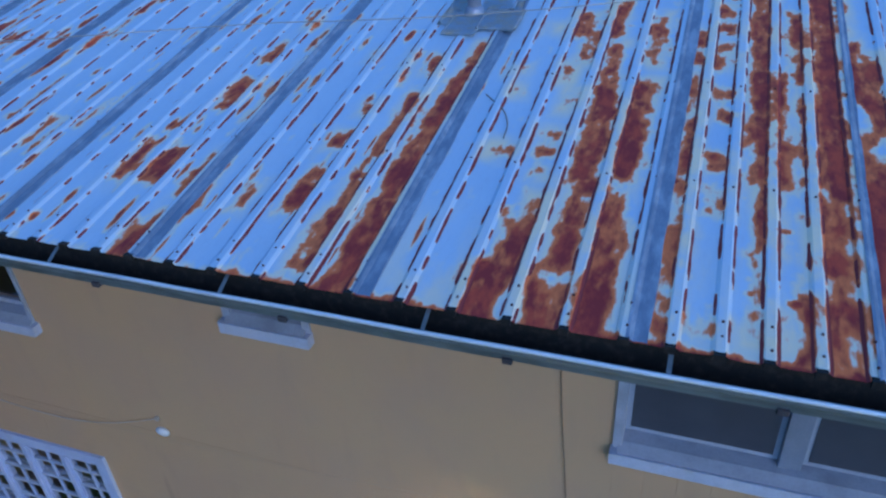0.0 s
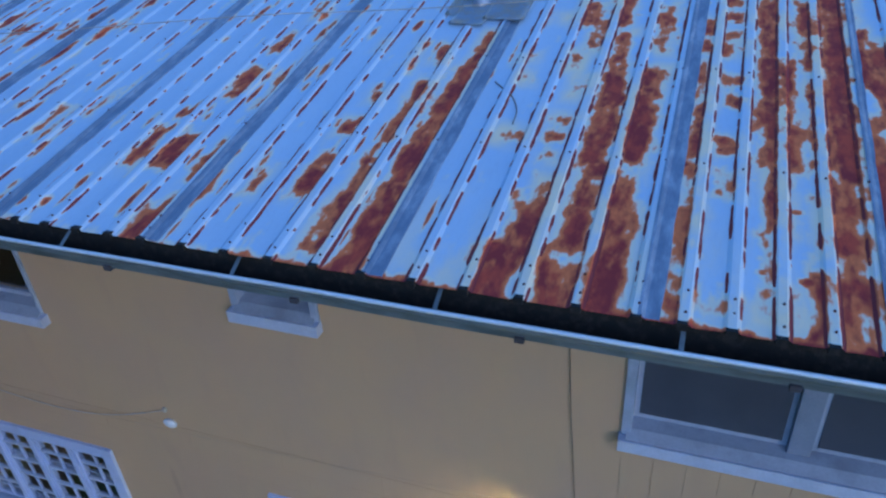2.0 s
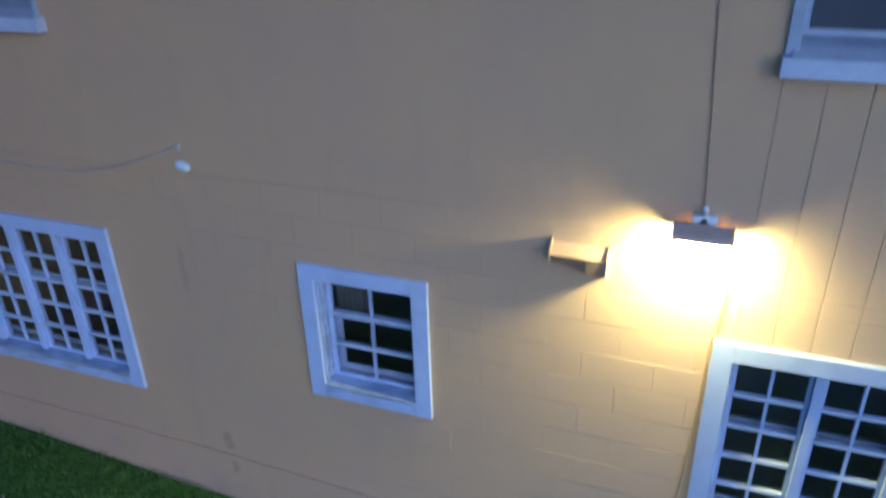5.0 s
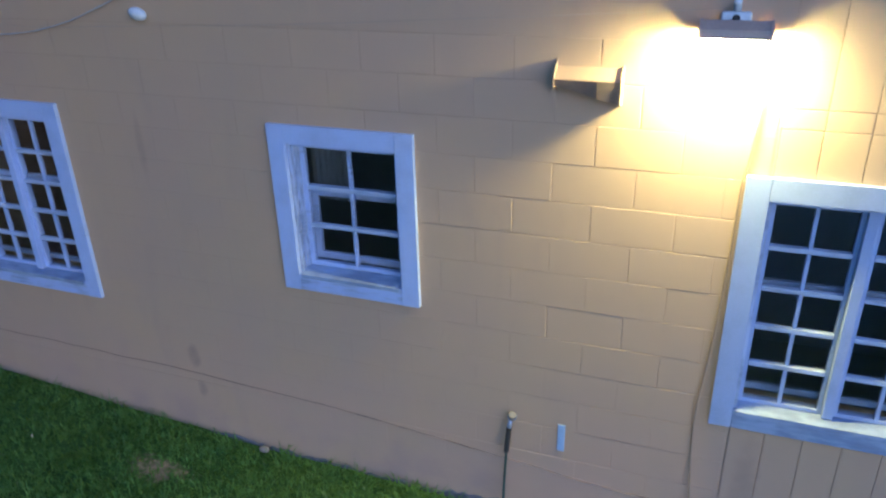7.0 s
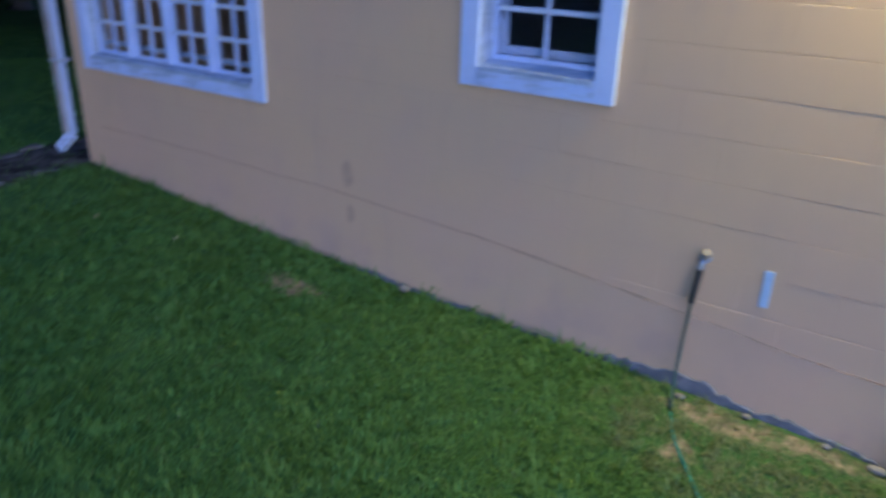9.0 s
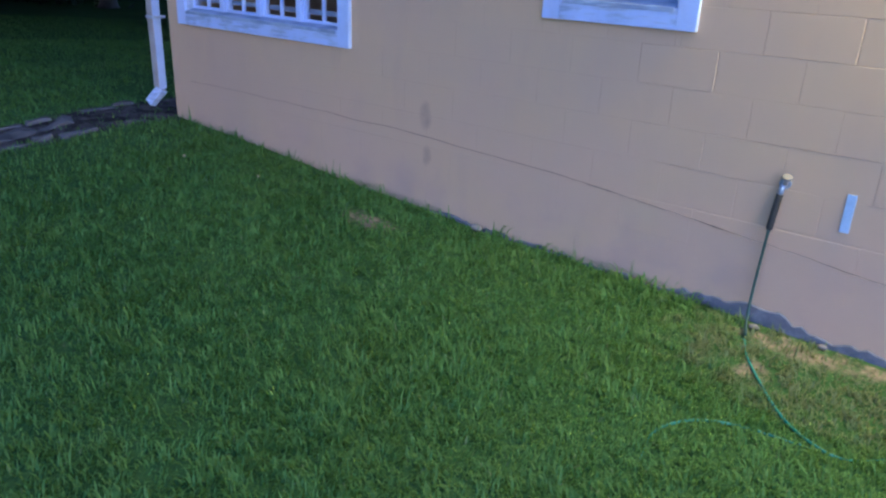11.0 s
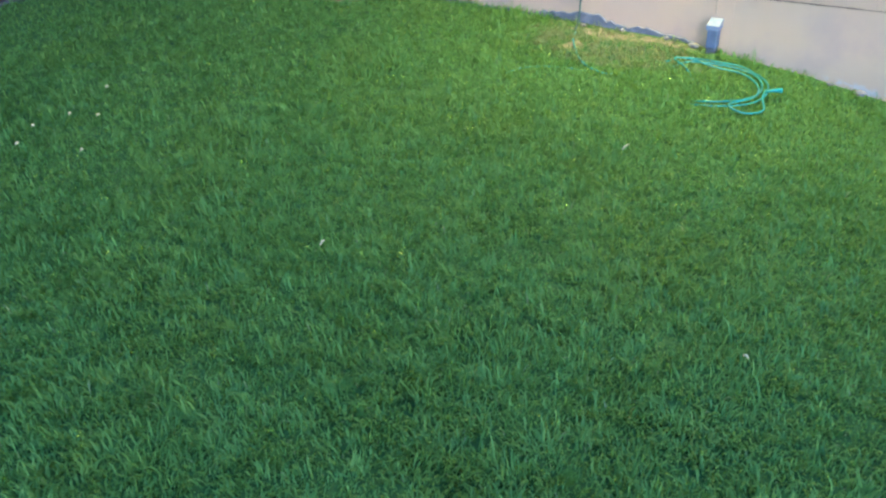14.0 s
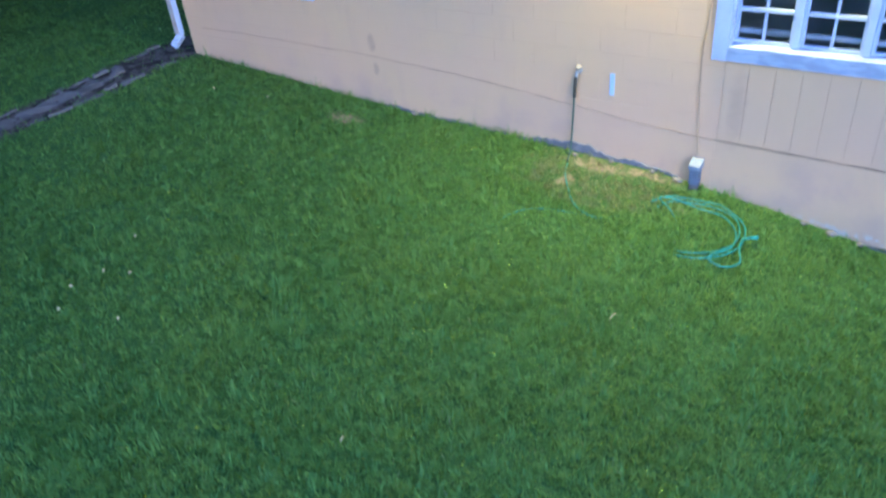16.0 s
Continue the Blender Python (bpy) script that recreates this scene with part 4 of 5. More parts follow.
vs = [bm.verts.new(p) for p in ((1.602, -0.074, 2.748), (1.70, -0.073, 2.728), (1.80, -0.076, 2.70), (1.902, -0.066, 2.675), (1.902, -0.076, 2.778), (1.80, -0.084, 2.776), (1.70, -0.077, 2.778), (1.602, -0.074, 2.778))]
for k in range(3):
    bm.faces.new((vs[k], vs[k + 1], vs[6 - k], vs[7 - k]))
bmesh.ops.solidify(bm, geom=bm.faces[:], thickness=0.003)
part("front_lip", bm, LIP_BROWN, vent, "dull brown bent front lip")

tap = root("garden_tap", (1.413, 0, 0.750), "weathered wall tap with a pale round handle", "tap")
part("pipe", tube([Vector((1.413, 0, 0.750)), Vector((1.413, -0.035, 0.750)), Vector((1.411, -0.05, 0.735)), Vector((1.408, -0.052, 0.700))], 0.013), ZINC, tap, smooth=True)
bm = bmesh.new()
bmesh.ops.create_cone(bm, cap_ends=True, segments=12, radius1=0.025, radius2=0.022, depth=0.014, matrix=pose(1.423, -0.04, 0.788, 25, 8, 0))
box(bm, 1.410, 1.430, -0.05, -0.03, 0.750, 0.784, 0.003)
part("handle", bm, STONE, tap, "pale round handle")
part("flange", tube([Vector((1.413, 0.0, 0.750)), Vector((1.413, -0.012, 0.750))], 0.028, 12), ZINC, tap)

hose = root("garden_hose", (1.6, -0.6, 0.0), "green garden hose from the tap, coiled on the lawn", "hose")
part("sleeve", tube(glide([(1.408, -0.052, 0.705), (1.402, -0.052, 0.64), (1.392, -0.05, 0.52)]), 0.017), SLEEVE, hose, "dark rubber sleeve", True)


def on_lawn(points, lift=0.03):
    return [(x, y, rise(x, y) + lift + 0.012 * math.sin(7 * i)) for i, (x, y) in enumerate(points)]


part("hose_drop", tube(glide([(1.392, -0.05, 0.525), (1.385, -0.055, 0.34), (1.382, -0.07, 0.15), (1.395, -0.12, 0.04)] + on_lawn([(1.43, -0.24)])), 0.008), DARKHOSE, hose, "darkened length of hose", True)
part("hose_run", tube(glide(on_lawn([(1.43, -0.24), (1.50, -0.42), (1.62, -0.62), (1.75, -0.80), (1.88, -0.90), (2.03, -0.92), (2.18, -0.76), (2.29, -0.50)], 0.004)), 0.0062), HOSE, hose, smooth=True)
coil = [(2.22, -0.47), (2.30, -0.33), (2.44, -0.28), (2.57, -0.25), (2.71, -0.24), (2.92, -0.39), (2.98, -0.63), (2.91, -0.84), (2.73, -0.97), (2.52, -0.93), (2.36, -0.78), (2.27, -0.58),
        (2.33, -0.40), (2.50, -0.33), (2.68, -0.30), (2.85, -0.36), (2.94, -0.58), (2.88, -0.80), (2.70, -0.93), (2.55, -0.86), (2.50, -0.62), (2.38, -0.48), (2.26, -0.41), (2.37, -0.36),
        (2.55, -0.37), (2.75, -0.38), (2.90, -0.52), (2.94, -0.74), (2.84, -0.92), (2.95, -0.96), (3.04, -0.86), (2.99, -0.72), (2.98, -0.61)]
sunk = [0.03, 0.03, 0.034, 0.036, 0.04, 0.05, 0.05, 0.045, 0.03, -0.015, -0.025, -0.01, 0.02, 0.036, 0.04, 0.046, 0.05, 0.048, 0.03, -0.02, -0.02, 0.015, 0.03, 0.034, 0.03, 0.042, 0.05, 0.056, 0.042, 0.03, 0.036, 0.06, 0.075]
part("coil", tube(glide([(x, y, rise(x, y) + h + 0.0006 * i) for i, ((x, y), h) in enumerate(zip([(0.07 + a, 1.12 * b + 0.03) for a, b in coil], [s - 0.010 for s in sunk]))]), 0.0060), HOSE, hose, smooth=True)
part("nozzle", tube([Vector((3.040, -0.642, rise(3.15, -0.69) + 0.075)), Vector((3.080, -0.608, rise(3.19, -0.66) + 0.085)), Vector((3.110, -0.580, rise(3.22, -0.63) + 0.09)), Vector((3.130, -0.564, rise(3.24, -0.61) + 0.09))], 0.012, taper=lambda t: 0.6 + 0.9 * t), HOSE, hose, "green spray nozzle", True)
part("loose_end", tube(glide(on_lawn([(1.44, -1.50), (1.41, -1.28), (1.50, -1.10), (1.66, -1.0), (1.86, -0.95), (2.03, -0.92)], -0.008)), 0.0065), HOSE, hose, smooth=True)

tagged(part("wall_tag", boxed(1.689, 1.731, -0.006, 0.001, 0.571, 0.758, 0.002), BLUE, None, "narrow light blue plate fixed to the wall"), category="plate")
conduit = root("outlet_box", (2.485, -0.08, rise(2.48, 0)), "grey outdoor outlet box with a pale lid", "outlet")
g = rise(2.48, -0.1)
part("post", boxed(2.450, 2.520, -0.105, -0.03, g - 0.1, g + 0.05, 0.006), CONCRETE, conduit, "dirty sunken foot")
part("case", boxed(2.447, 2.523, -0.110, -0.025, g + 0.05, g + 0.21, 0.008), BOX, conduit)
part("lid", prism([(-0.122, g + 0.19), (-0.122, g + 0.222), (-0.03, g + 0.255), (-0.02, g + 0.255), (-0.02, g + 0.19)], 2.438, 2.532), BOX_LID, conduit, "pale blue sloping lid")

# ---- downspout at the corner ----
spout = root("downspout", (-3.80, -0.06, 0.25), "pale painted metal downspout ending in a bent shoe", "downspout")
bm = bmesh.new()
box(bm, -3.888, -3.802, -0.110, -0.035, 0.50, 5.26, 0.012)
pipe = part("pipe", bm, TRIM_DULL, spout)
part("stained_face", boxed(-3.885, -3.805, -0.1135, -0.1105, 0.52, 5.24), STAINED, pipe, "grey-brown stained paint")
bm = boxed(-0.042, 0.042, -0.036, 0.036, -0.10, 0.085, 0.012)
bmesh.ops.transform(bm, matrix=pose(-3.875, -0.10, 0.44, -22, 38, 0), verts=bm.verts)
part("shoe", bm, TRIM_WORN, spout, "dented bent shoe")
for z in (1.1, 3.2):
    part("strap", boxed(-3.90, -3.785, -0.12, 0.0, z, z + 0.025, 0.003), ZINC, spout)

# ---- roof furniture ----
pipe = root("vent_pipe", (1.33, 1.6, roof_z(1.6)), "grey metal vent pipe through a patched flashing", "vent pipe")
part("pipe", tube([Vector((1.33, 1.6, roof_z(1.6) - 0.05)), Vector((1.33, 1.6, roof_z(1.6) + 0.5))], 0.045, 20), ZINC, pipe, smooth=True)
part("collar", tube([Vector((1.33, 1.6, roof_z(1.6) - 0.02)), Vector((1.33, 1.6, roof_z(1.6) + 0.035)), Vector((1.33, 1.6, roof_z(1.6) + 0.06))], 0.07, 20, taper=lambda t: 1 - 0.3 * t), ZINC, pipe, smooth=True)
# three bent, overlapping pieces of sheet that follow the ribs
for x_a, x_b, y_a, y_b, up in ((1.13, 1.62, 1.42, 1.95, 0.012), (1.20, 1.42, 1.28, 1.62, 0.017), (1.40, 1.66, 1.36, 1.66, 0.021)):
    bm = bmesh.new()
    cols, rows_ = np.linspace(0, 1, 13), np.linspace(0, 1, 9)
    sheet = [[bm.verts.new((x_a + (x_b - x_a) * u + 0.015 * noise.noise(Vector((3 * v, up * 90, 1))), y_a + (y_b - y_a) * v + 0.03 * noise.noise(Vector((4 * u, up * 70, 5))), roof_z(y_a + (y_b - y_a) * v) + up + 0.006 * noise.noise(Vector((9 * u, 7 * v, up * 50))))) for u in cols] for v in rows_]
    for a, b in zip(sheet, sheet[1:]):
        for k in range(12):
            bm.faces.new((a[k], a[k + 1], b[k + 1], b[k]))
    bmesh.ops.solidify(bm, geom=bm.faces[:], thickness=0.003)
    part("flashing", bm, PATCH, pipe, "patched grey flashing sheet", True)
tagged(part("roof_string", tube(glide([(x, y, roof_z(y) + 0.03) for x, y in ((-4.0, 0.4), (-1.84, 0.83), (-1.3, 0.96), (-0.12, 1.26), (0.46, 1.36), (1.14, 1.49), (1.90, 1.69), (2.5, 1.89), (3.4, 2.2))], 10), 0.0035, 5), WHITE_WIRE, None, "thin white string lying across the roof", True), category="string")
tagged(part("twig", tube(glide([(x, y, roof_z(y) + 0.006) for x, y in ((1.68, 0.65), (1.75, 0.58), (1.82, 0.50), (1.87, 0.38), (1.88, 0.26))]), 0.003, 5), CABLE, None, "thin dry twig lying on the roof", True), category="twig")
# ---- ground ----
BARE = [(1.66, -0.16, 0.42, 0.14), (2.1, -0.10, 0.46, 0.08), (1.55, -0.5, 0.10, 0.15), (-0.95, -0.46, 0.30, 0.14)]


def bare_at(x, y):
    return max(max(0.0, 1 - ((x - a) / rx) ** 2 - ((y - b) / ry) ** 2) for a, b, rx, ry in BARE)


def path_left(y):
    return -4.36 - 0.10 * np.clip(-0.8 - y, 0, None) ** 1.25


def path_right(y):
    return -3.76 + 0.03 * np.minimum(y, 0.0) - 0.10 * np.clip(-0.8 - y, 0, None) ** 1.25 + 0.25 * np.clip((y + 0.1) * 4, 0, 1)


def on_path(x, y):
    return max(0.0, min(1.0, 1 - 9 * max(path_left(y) - x, x - path_right(y), -4.4 - y, y - 6.5)))


def spread(lo, hi, step, far):
    mid = list(np.arange(lo, hi, step))
    out = [d for d in (0.5, 1.2, 2.5, 5, 10, 20, 45, 100, 220, far)]
    return [lo - d for d in reversed(out)] + mid + [mid[-1] + d for d in out]


xs, ys_g = spread(-7.0, 6.5, 0.07, 450), spread(-6.5, 1.5, 0.07, 450)
verts = [(x, y, rise(x, y) + 0.012 * noise.noise(Vector((x * 1.7, y * 1.7, 0)))) for y in ys_g for x in xs]
n = len(xs)
me = bpy.data.meshes.new("ground")
me.from_pydata(verts, [], [(j * n + i, j * n + i + 1, (j + 1) * n + i + 1, (j + 1) * n + i) for j in range(len(ys_g) - 1) for i in range(n - 1)])
me.attributes.new("bare", "FLOAT", "POINT").data.foreach_set("value", [bare_at(x, y) for x, y, z in verts])
me.attributes.new("dirt", "FLOAT", "POINT").data.foreach_set("value", [on_path(x, y) for x, y, z in verts])
tagged(link("ground", me, SOIL, None, "lawn ground with bare sandy patches by the wall", True), category="ground", kind="structure")


def lawn(zones, seed):
    """Blades of grass, thick near the middle of the lawn and thinner further off."""
    r = np.random.default_rng(seed)
    X, Y, tint, way, tall = [], [], [], [], []
    for x0, x1, y0, y1, per in zones:
        k, m = int((x1 - x0) * (y1 - y0) * per), int((x1 - x0) * (y1 - y0) * 380) + 1
        cx, cy, ct, cw, ch = r.uniform(x0, x1, m), r.uniform(y0, y1, m), r.random(m), r.uniform(0, 2 * np.pi, m), r.gamma(30, 1 / 30, m)
        own = r.integers(0, m, k)
        loose = r.random(k) < 0.3
        X.append(np.where(loose, r.uniform(x0, x1, k), cx[own] + r.normal(0, 0.021, k)))
        Y.append(np.where(loose, r.uniform(y0, y1, k), cy[own] + r.normal(0, 0.021, k)))
        tint.append(np.where(loose, r.random(k) * 0.5, ct[own]))
        way.append(cw[own] + r.normal(0, 0.8, k))
        tall.append(np.where(loose, 0.8, ch[own]))
    x, y, tint, way, tall = (np.concatenate(a) for a in (X, Y, tint, way, tall))
    bare = np.max([1 - ((x - a) / rx) ** 2 - ((y - b) / ry) ** 2 for a, b, rx, ry in BARE], axis=0)
    path = (x > path_left(y) + 0.05 * r.normal(0, 1, len(x))) & (x < path_right(y) + 0.05 * r.normal(0, 1, len(x))) & (y > -4.4) & (r.random(len(x)) < 0.94)
    keep = (r.random(len(x)) > np.clip(bare * 0.9 + 0.3, 0, 0.7) * (bare > -0.25)) & ~path & ~((x > -3.76) & (y > -0.03))
    x, y, tint, way, tall = (a[keep] for a in (x, y, tint, way, tall))
    k = len(x)
    clump = np.sin(3.1 * x + 1.7 * np.sin(2.3 * y)) + np.sin(4.3 * y + 2 * np.sin(1.9 * x + 1))
    size = r.gamma(9, 1 / 9, k) * (0.041 + 0.004 * clump) * tall
    size *= 1 + 1.1 * np.exp(-np.abs(y + 0.05) / 0.07) * (r.random(k) < 0.5) * np.where(x < 1.1, 1.0, 0.35)
    turn, lean = way, np.abs(r.normal(0.85, 0.35, k))
    dx, dy = np.cos(turn), np.sin(turn)
    wide = r.uniform(0.002, 0.0046, k)
    z = rise_all(x, y) - 0.004
    mid_h, mid_o = size * 0.62 * np.cos(lean * 0.6), size * 0.62 * np.sin(lean * 0.6)
    tip_h, tip_o = mid_h + size * 0.45 * np.cos(lean * 1.7), mid_o + size * 0.45 * np.sin(lean * 1.7)
    co = np.empty((k, 5, 3), np.float32)
    for i, (o, h, s) in enumerate(((0, 0, -1), (0, 0, 1), (mid_o, mid_h, 0.8), (mid_o, mid_h, -0.8), (tip_o, tip_h, 0))):
        co[:, i, 0], co[:, i, 1], co[:, i, 2] = x + dx * o - dy * wide * s, y + dy * o + dx * wide * s, z + h
    me = bpy.data.meshes.new("grass")
    me.vertices.add(5 * k)
    me.vertices.foreach_set("co", co.ravel())
    base = 5 * np.arange(k)[:, None]
    loops = (base + np.array([0, 1, 2, 3, 3, 2, 4])).ravel().astype(np.int32)
    me.loops.add(7 * k)
    me.loops.foreach_set("vertex_index", loops)
    me.polygons.add(2 * k)
    me.polygons.foreach_set("loop_start", (7 * np.arange(k)[:, None] + np.array([0, 4])).ravel().astype(np.int32))
    me.update(calc_edges=True)
    me.attributes.new("tuft", "FLOAT", "POINT").data.foreach_set("value", np.repeat(tint, 5).astype(np.float32))
    return me


ZONES = [(0.3, 5.2, -5.3, -1.6, 14500), (-3.0, 5.6, -1.6, -0.02, 8500), (-3.0, 0.3, -5.5, -1.6, 7500), (-8.0, -3.0, -5.0, 0.0, 2600), (-9.0, -3.74, 0.0, 5.0, 1600), (5.2, 7.5, -5.0, -0.02, 1500), (-9.0, 7.5, -9.0, -5.3, 900), (-14.0, -8.0, -5.3, 6.0, 400)]
tagged(link("grass", lawn(ZONES, 7), BLADE, None, "short green lawn grass"), category="grass", kind="stuff")

# dry stalks, leaves and pale bits lying on the lawn
rng = random.Random(11)


def scrap(name, x, y, length, width, material, label, category):
    bm = bmesh.new()
    a = rng.uniform(0, math.pi)
    z = rise(x, y) + 0.05
    line = [Vector((x + length * (t - 0.5) * math.cos(a), y + length * (t - 0.5) * math.sin(a), z + 0.012 * math.sin(3 * t))) for t in (0, 0.25, 0.5, 0.75, 1)]
    tube(line, width, 6, bm, taper=lambda t: 0.35 + 1.3 * math.sin(math.pi * (0.1 + 0.8 * t)))
    return tagged(part(name, bm, material, None, label, True), category=category)


STRAW = worn("dry_straw", (0.50, 0.42, 0.24), (0.35, 0.28, 0.15), 0.8)
for x, y, l in ((2.64, -2.02, 0.11), (1.86, -3.71, 0.06), (3.74, -3.51, 0.03)):
    scrap("dry_leaf", x, y, 0.7 * l, 0.003, STRAW, "small dry straw-coloured leaf on the lawn", "leaf")
for x, y in ((-0.58, -3.29), (-0.98, -2.95), (-0.79, -3.37), (-0.84, -3.61), (-0.66, -3.82), (-0.18, -3.67), (-1.92, -0.56), (-2.6, -0.70)):
    scrap("pale_bit", x, y, 0.022, 0.005, STRAW, "small pale scrap lying in the grass", "scrap")
for x, y, s in ((-0.36, -0.05, 0.035), (2.12, -0.05, 0.022), (2.34, -0.06, 0.035), (1.43, -0.10, 0.025), (3.35, -0.05, 0.025), (3.55, -0.05, 0.035), (3.75, -0.05, 0.025), (3.98, -0.05, 0.03), (4.2, -0.05, 0.035), (1.75, -0.05, 0.022)):
    bm = bmesh.new()
    bmesh.ops.create_icosphere(bm, subdivisions=2, radius=s)
    for v in bm.verts:
        v.co *= 1 + 0.35 * noise.noise(v.co * 14 + Vector((x * 9, y, 0)))
        v.co = Vector((x + v.co.x * 1.2, y + v.co.y * 0.7, rise(x, y) + 0.02 + v.co.z * 0.6))
    tagged(part("stone", bm, STONE, None, "rough pale stone at the foot of the wall"), category="stone")

# ---- walkway beside the house ----
walk_path = root("pavement", (-4.06, 0.0, rise(-4.06, 0)), "dirt walkway with broken stone edging and sunken slabs", "walkway", "", "structure")
for side, wide in ((path_left, 0.04), (path_right, 0.035)):
    y = -4.3
    while y < 6.0:
        long = rng.uniform(0.16, 0.42)
        if rng.random() < 0.68:
            x, lift = side(y + long / 2) + rng.uniform(-0.035, 0.035), rng.uniform(-0.02, 0.012)
            bm = boxed(x - wide * rng.uniform(0.5, 1), x + wide * rng.uniform(0.5, 1), y + 0.012, y + long - 0.012, lift - 0.06, lift + 0.022, 0.01)
            bmesh.ops.subdivide_edges(bm, edges=[e for e in bm.edges if e.calc_length() > 0.12], cuts=2, use_grid_fill=True)
            turned = math.atan2(side(y + long) - side(y), long)
            bmesh.ops.rotate(bm, cent=(x, y + long / 2, 0), matrix=Matrix.Rotation(-turned + rng.uniform(-0.08, 0.08), 3, "Z"), verts=bm.verts)
            for v in bm.verts:
                v.co += 0.022 * noise.noise_vector(v.co * 9)
                v.co.z += rise(v.co.x, v.co.y)
            part("edging_stone", bm, CONCRETE, walk_path)
        y += long
y = -3.9
while y < 5.5:
    long = rng.uniform(0.25, 0.6)
    if rng.random() < 0.6:
        x = (path_left(y) + path_right(y)) / 2 + rng.uniform(-0.12, 0.12)
        wide = rng.uniform(0.10, 0.2)
        bm = boxed(x - wide, x + wide, y, y + long, -0.07, 0.006, 0.012)
        bmesh.ops.subdivide_edges(bm, edges=[e for e in bm.edges if e.calc_length() > 0.1], cuts=4, use_grid_fill=True)
        for v in bm.verts:
            v.co += 0.06 * noise.noise_vector(v.co * 5)
            v.co.z += rise(v.co.x, v.co.y)
        part("slab", bm, CONCRETE, walk_path)
    y += long

# ---- trees beyond the house ----


def leaves(centres, per, spread_r, size, seed):
    r = np.random.default_rng(seed)
    c = np.repeat(np.array(centres), per, axis=0)
    k = len(c)
    p = c + r.normal(0, 1, (k, 3)) * np.array(spread_r)
    a, b = r.normal(0, 1, (k, 3)), r.normal(0, 1, (k, 3))
    a /= np.linalg.norm(a, axis=1)[:, None]
    b -= (a * b).sum(1)[:, None] * a
    b /= np.linalg.norm(b, axis=1)[:, None]
    s = r.uniform(0.6, 1.3, k)[:, None] * size
    co = np.stack([p - a * s, p + b * s * 0.45, p + a * s, p - b * s * 0.45], 1).reshape(-1, 3)
    me = bpy.data.meshes.new("crown")
    me.from_pydata(co.tolist(), [], (4 * np.arange(k)[:, None] + np.arange(4)).tolist())
    return me


def tree(x, y, girth, high, label, seed, limbs=14, reach=(2.5, 5.5)):
    r = random.Random(seed)
    t = root("tree", (x, y, rise(x, y)), label, "tree", "trees beside the house")
    top = Vector((x + 0.2, y + 0.3, high * 0.7))
    trunk = glide([(x, y, rise(x, y) - 0.1), (x + 0.02, y, 0.35), (x + 0.05, y + 0.05, 1.2), (x + 0.12, y + 0.15, high * 0.4), tuple(top)])
    bm = tube(trunk, girth, 14, taper=lambda s: (1.0 - 0.72 * s) + 0.9 * math.exp(-s * 22))
    for v in bm.verts:
        v.co += 0.03 * noise.noise_vector(v.co * 3)
    body = part("trunk", bm, BARK, t, smooth=True)
    tips = []
    for k in range(limbs):
        a = k * 2.4 + r.random()
        start = trunk[int(len(trunk) * r.uniform(0.5, 0.98)) - 1]
        end = start + Vector((math.cos(a) * r.uniform(*reach), math.sin(a) * r.uniform(*reach), r.uniform(0.6, 2.4)))
        part("limb", tube(glide([tuple(start), tuple((start + end) / 2 + Vector((0, 0, 0.3))), tuple(end)]), girth * 0.28, 7, taper=lambda s: 1 - 0.75 * s), BARK, t)
        tips += [start.lerp(end, f) + Vector((r.uniform(-0.5, 0.5), r.uniform(-0.5, 0.5), r.uniform(0, 0.6))) for f in (0.35, 0.55, 0.75, 0.95, 1.1)]
    link("crown", leaves([tuple(p) for p in tips], 170, (1.0, 1.0, 0.5), 0.24, seed), LEAF, t)
    return t


# real trunk; the long limbs are added so its crown shades the lawn
tree(-15.9, 1.5, 0.36, 9.0, "dark tree trunk with flared roots and leafy crown", 3, 26, (4.0, 10.0))
tree(-17.5, 7.0, 0.25, 8.5, "dark leafy tree in deep shade", 5)
# never in view; added only to darken the left end of the lawn
tree(-10.5, -9.0, 0.28, 9.0, "unseen broad dark tree added to shade the end of the lawn", 11, 24, (4.0, 8.5))
# hidden behind the house; added to block sky over the left lawn
tree(-9.5, 9.5, 0.24, 9.0, "dark leafy tree in deep shade", 8)
bm = bmesh.new()
bmesh.ops.create_icosphere(bm, subdivisions=2, radius=0.22)
for v in bm.verts:
    v.co = Vector((-15.0, 1.85, rise(-15, 1.85) + 0.14)) + v.co * (1 + 0.3 * noise.noise(v.co * 6))
tagged(part("rock", bm, STONE, None, "pale rock beside the tree trunk"), category="rock")
r = np.random.default_rng(2)
# the first run is an unseen arm of woods, added to dim the left lawn
hedge = [(-20 + 0.3 * i + r.uniform(-1, 1), -15.5 + 2.0 * math.sin(0.4 * i) + r.uniform(-2, 2), r.uniform(0.2, 11)) for i in range(50) for _ in range(7)] + [(-22 + 1.8 * math.sin(0.7 * i) + r.uniform(-2.5, 2), -14 + 0.55 * i, 14 * r.random() ** 1.4) for i in range(95) for _ in range(13)]
me = leaves(hedge, 75, (1.0, 1.0, 0.8), 0.27, 4)
me.name = "woods"
tagged(link("woods", me, LEAF, None, "dark edge of the woods behind the lawn, with an unseen arm added for shade"), category="woods", kind="stuff")

# ---- wall pieces: blocks of the lower storey, boards of the right bay ----


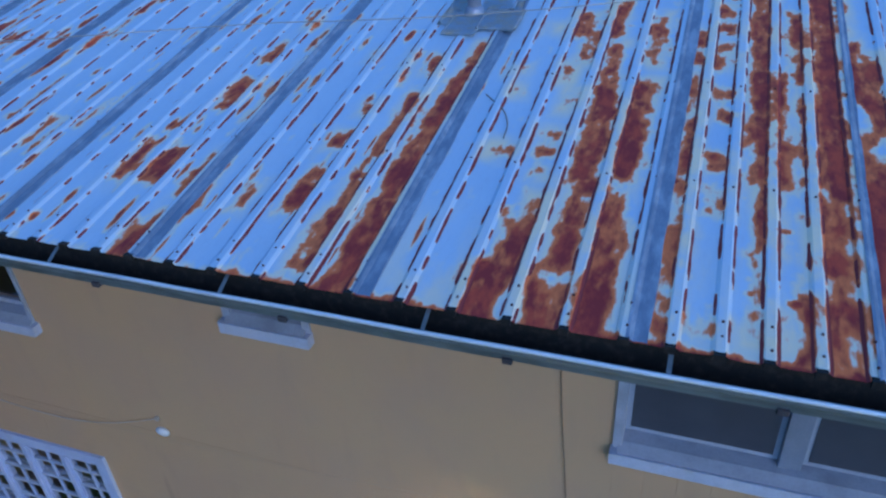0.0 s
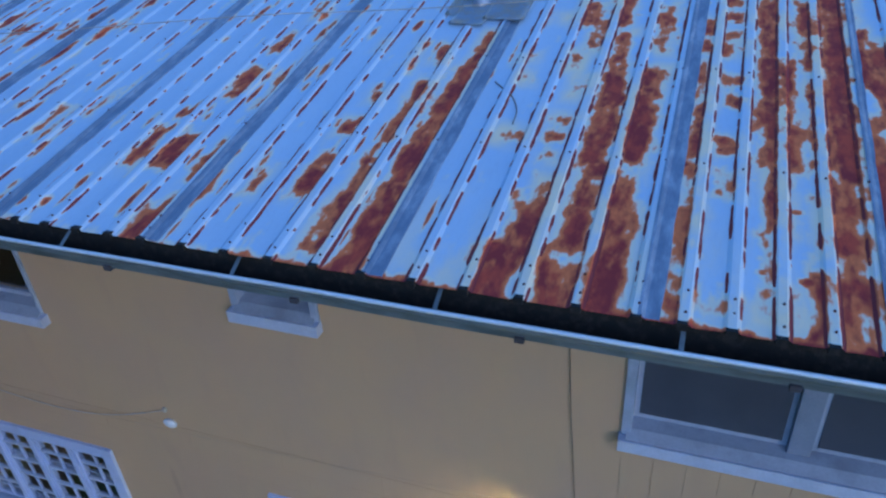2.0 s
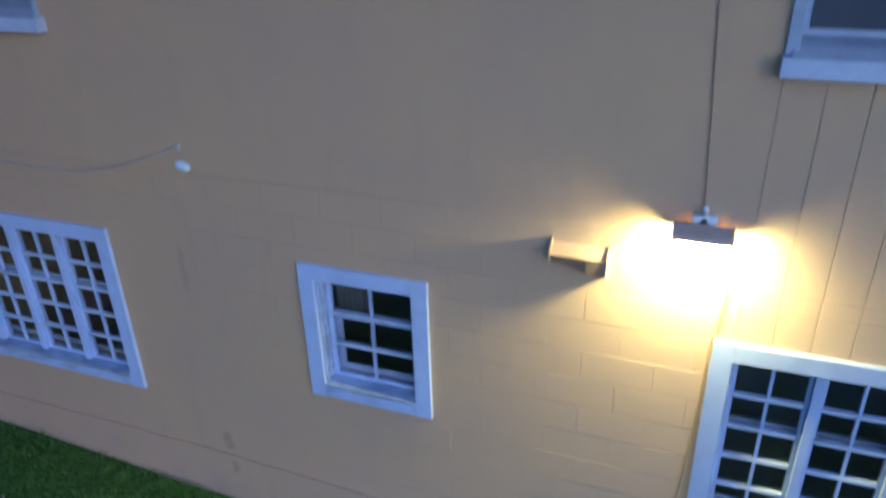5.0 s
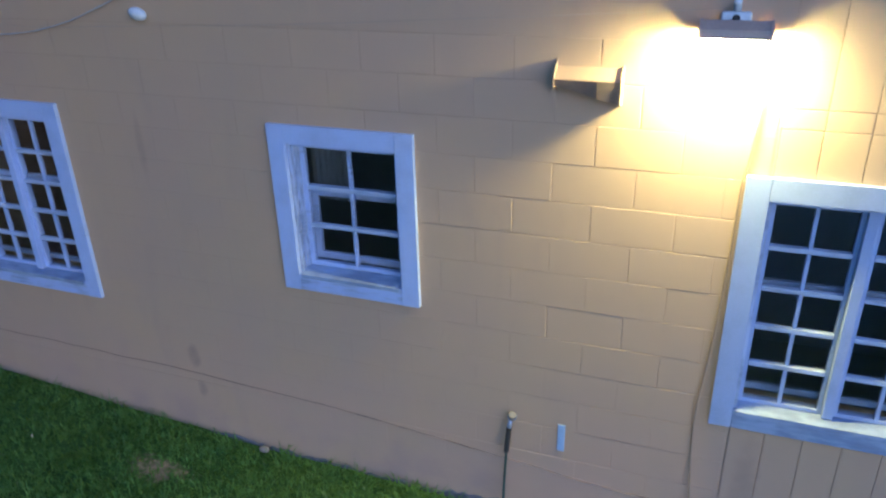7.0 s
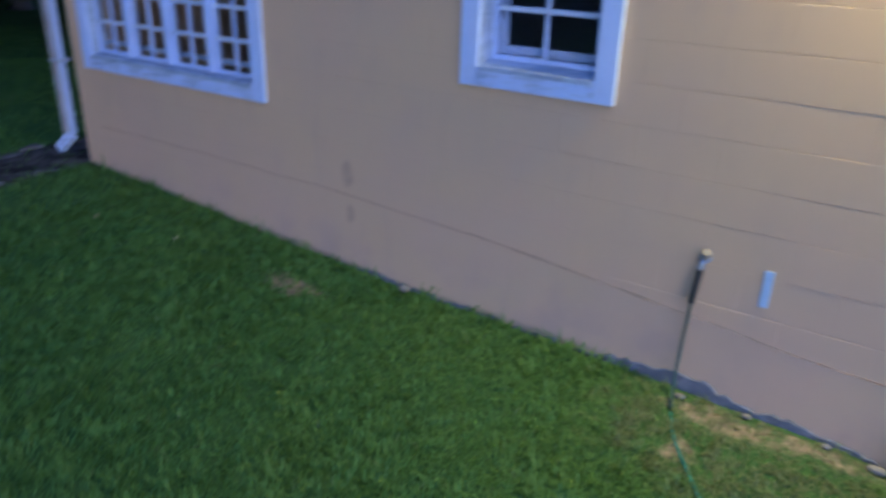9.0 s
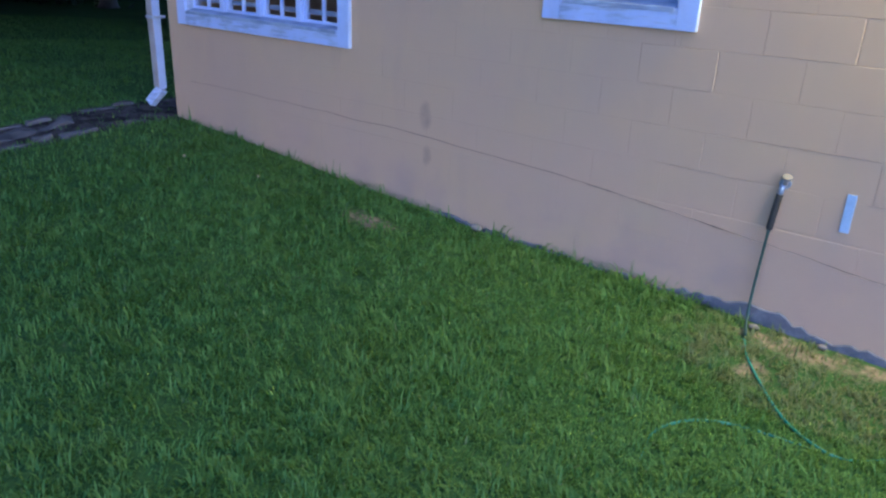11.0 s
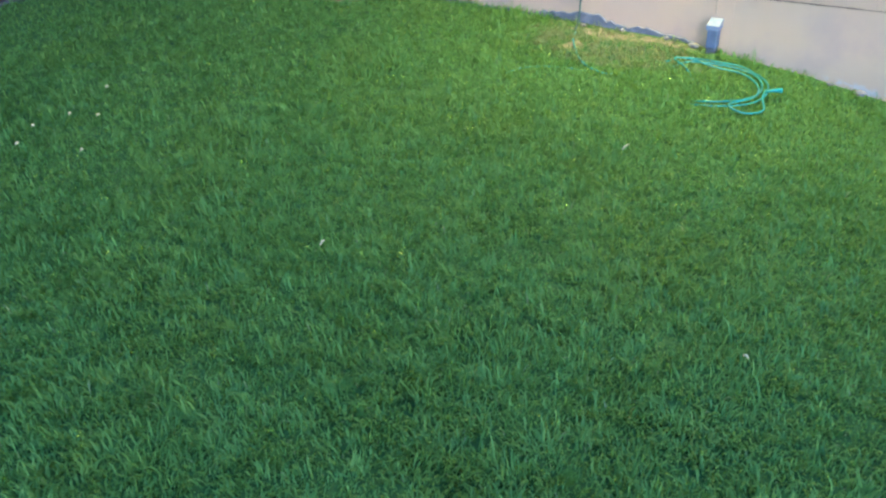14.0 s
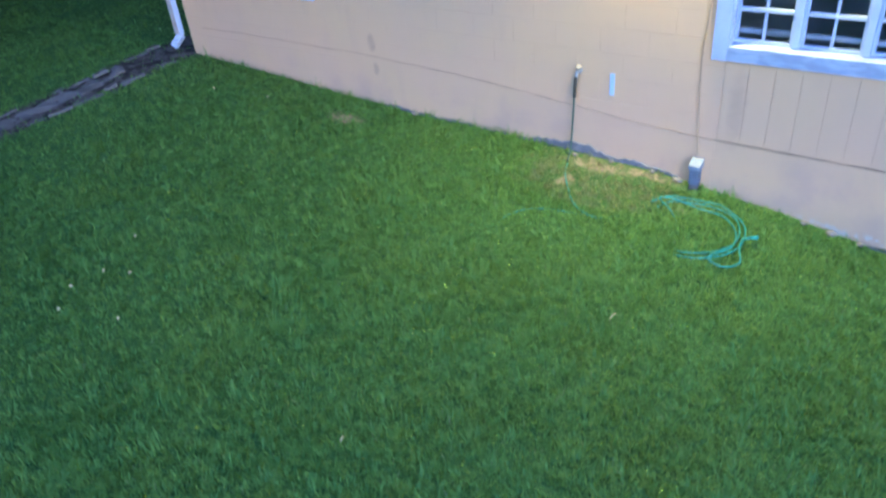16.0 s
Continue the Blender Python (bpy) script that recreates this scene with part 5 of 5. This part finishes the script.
def piece(w, h, deep, soft):
    """A flat piece with a chamfered face, centred on its place; its face lies at y = 0."""
    bm = bmesh.new()
    a = [bm.verts.new((sx * w / 2, deep, sz * h / 2)) for sx, sz in ((-1, -1), (1, -1), (1, 1), (-1, 1))]
    b = [bm.verts.new((sx * w / 2, soft * 0.6, sz * h / 2)) for sx, sz in ((-1, -1), (1, -1), (1, 1), (-1, 1))]
    c = [bm.verts.new((sx * (w / 2 - soft), 0, sz * (h / 2 - soft))) for sx, sz in ((-1, -1), (1, -1), (1, 1), (-1, 1))]
    bm.faces.new(c)
    for p, q in ((a, b), (b, c)):
        for i in range(4):
            bm.faces.new((p[i], p[(i + 1) % 4], q[(i + 1) % 4], q[i]))
    me = bpy.data.meshes.new("piece")
    bm.normal_update()
    bm.to_mesh(me)
    bm.free()
    return me


SHAPES = {}


def lay(name, rects, y, gap, soft, material, wobble=0.0, bed=None):
    for x0, x1, z0, z1 in rects:
        w, h = round(x1 - x0 - gap, 4), round(z1 - z0 - (bed or gap), 4)
        if w < 0.015 or h < 0.015:
            continue
        key = (name, w, h, soft)
        if key not in SHAPES:
            SHAPES[key] = piece(w, h, 0.008, soft)
        link(name, SHAPES[key], material, front, at=((x0 + x1) / 2, y + rng.uniform(-wobble, wobble), (z0 + z1) / 2))


COURSE = 0.2032
for k in range(1, 14):
    z0 = 0.112 + COURSE * k
    x = 1.595 + (0.0 if k % 2 == 0 else COURSE) - 2 * COURSE * 14
    while x < BAY:
        left, right = max(x, LEFT), min(x + 2 * COURSE, BAY)
        plain = x < 0.55
        if right > left + 0.02:
            rects = less([(left, right, z0, z0 + COURSE - (0.007 if k == 1 else 0))], OPENINGS)
            gap, soft = (0.0008, 0.0004) if plain else (rng.choice((0.0018, 0.003, 0.0045)), rng.choice((0.0014, 0.002, 0.0028)))
            lay("block", rects, 0.0, gap, soft, WALL, 0.0002 if plain else 0.0008, 0.0008 if plain else rng.choice((0.0012, 0.0022, 0.0032)))
        x += 2 * COURSE
edges = [BAY] + [2.775 + 0.183 * i for i in range(19)] + [RIGHT]
for a, b in zip(edges, edges[1:]):
    lay("board", less([(a, b, 0.34, 2.60), (a, b, 2.60, 2.69), (a, b, 2.69, 3.80)], OPENINGS), -0.003, 0.0042, 0.0014, WALL, 0.0006)
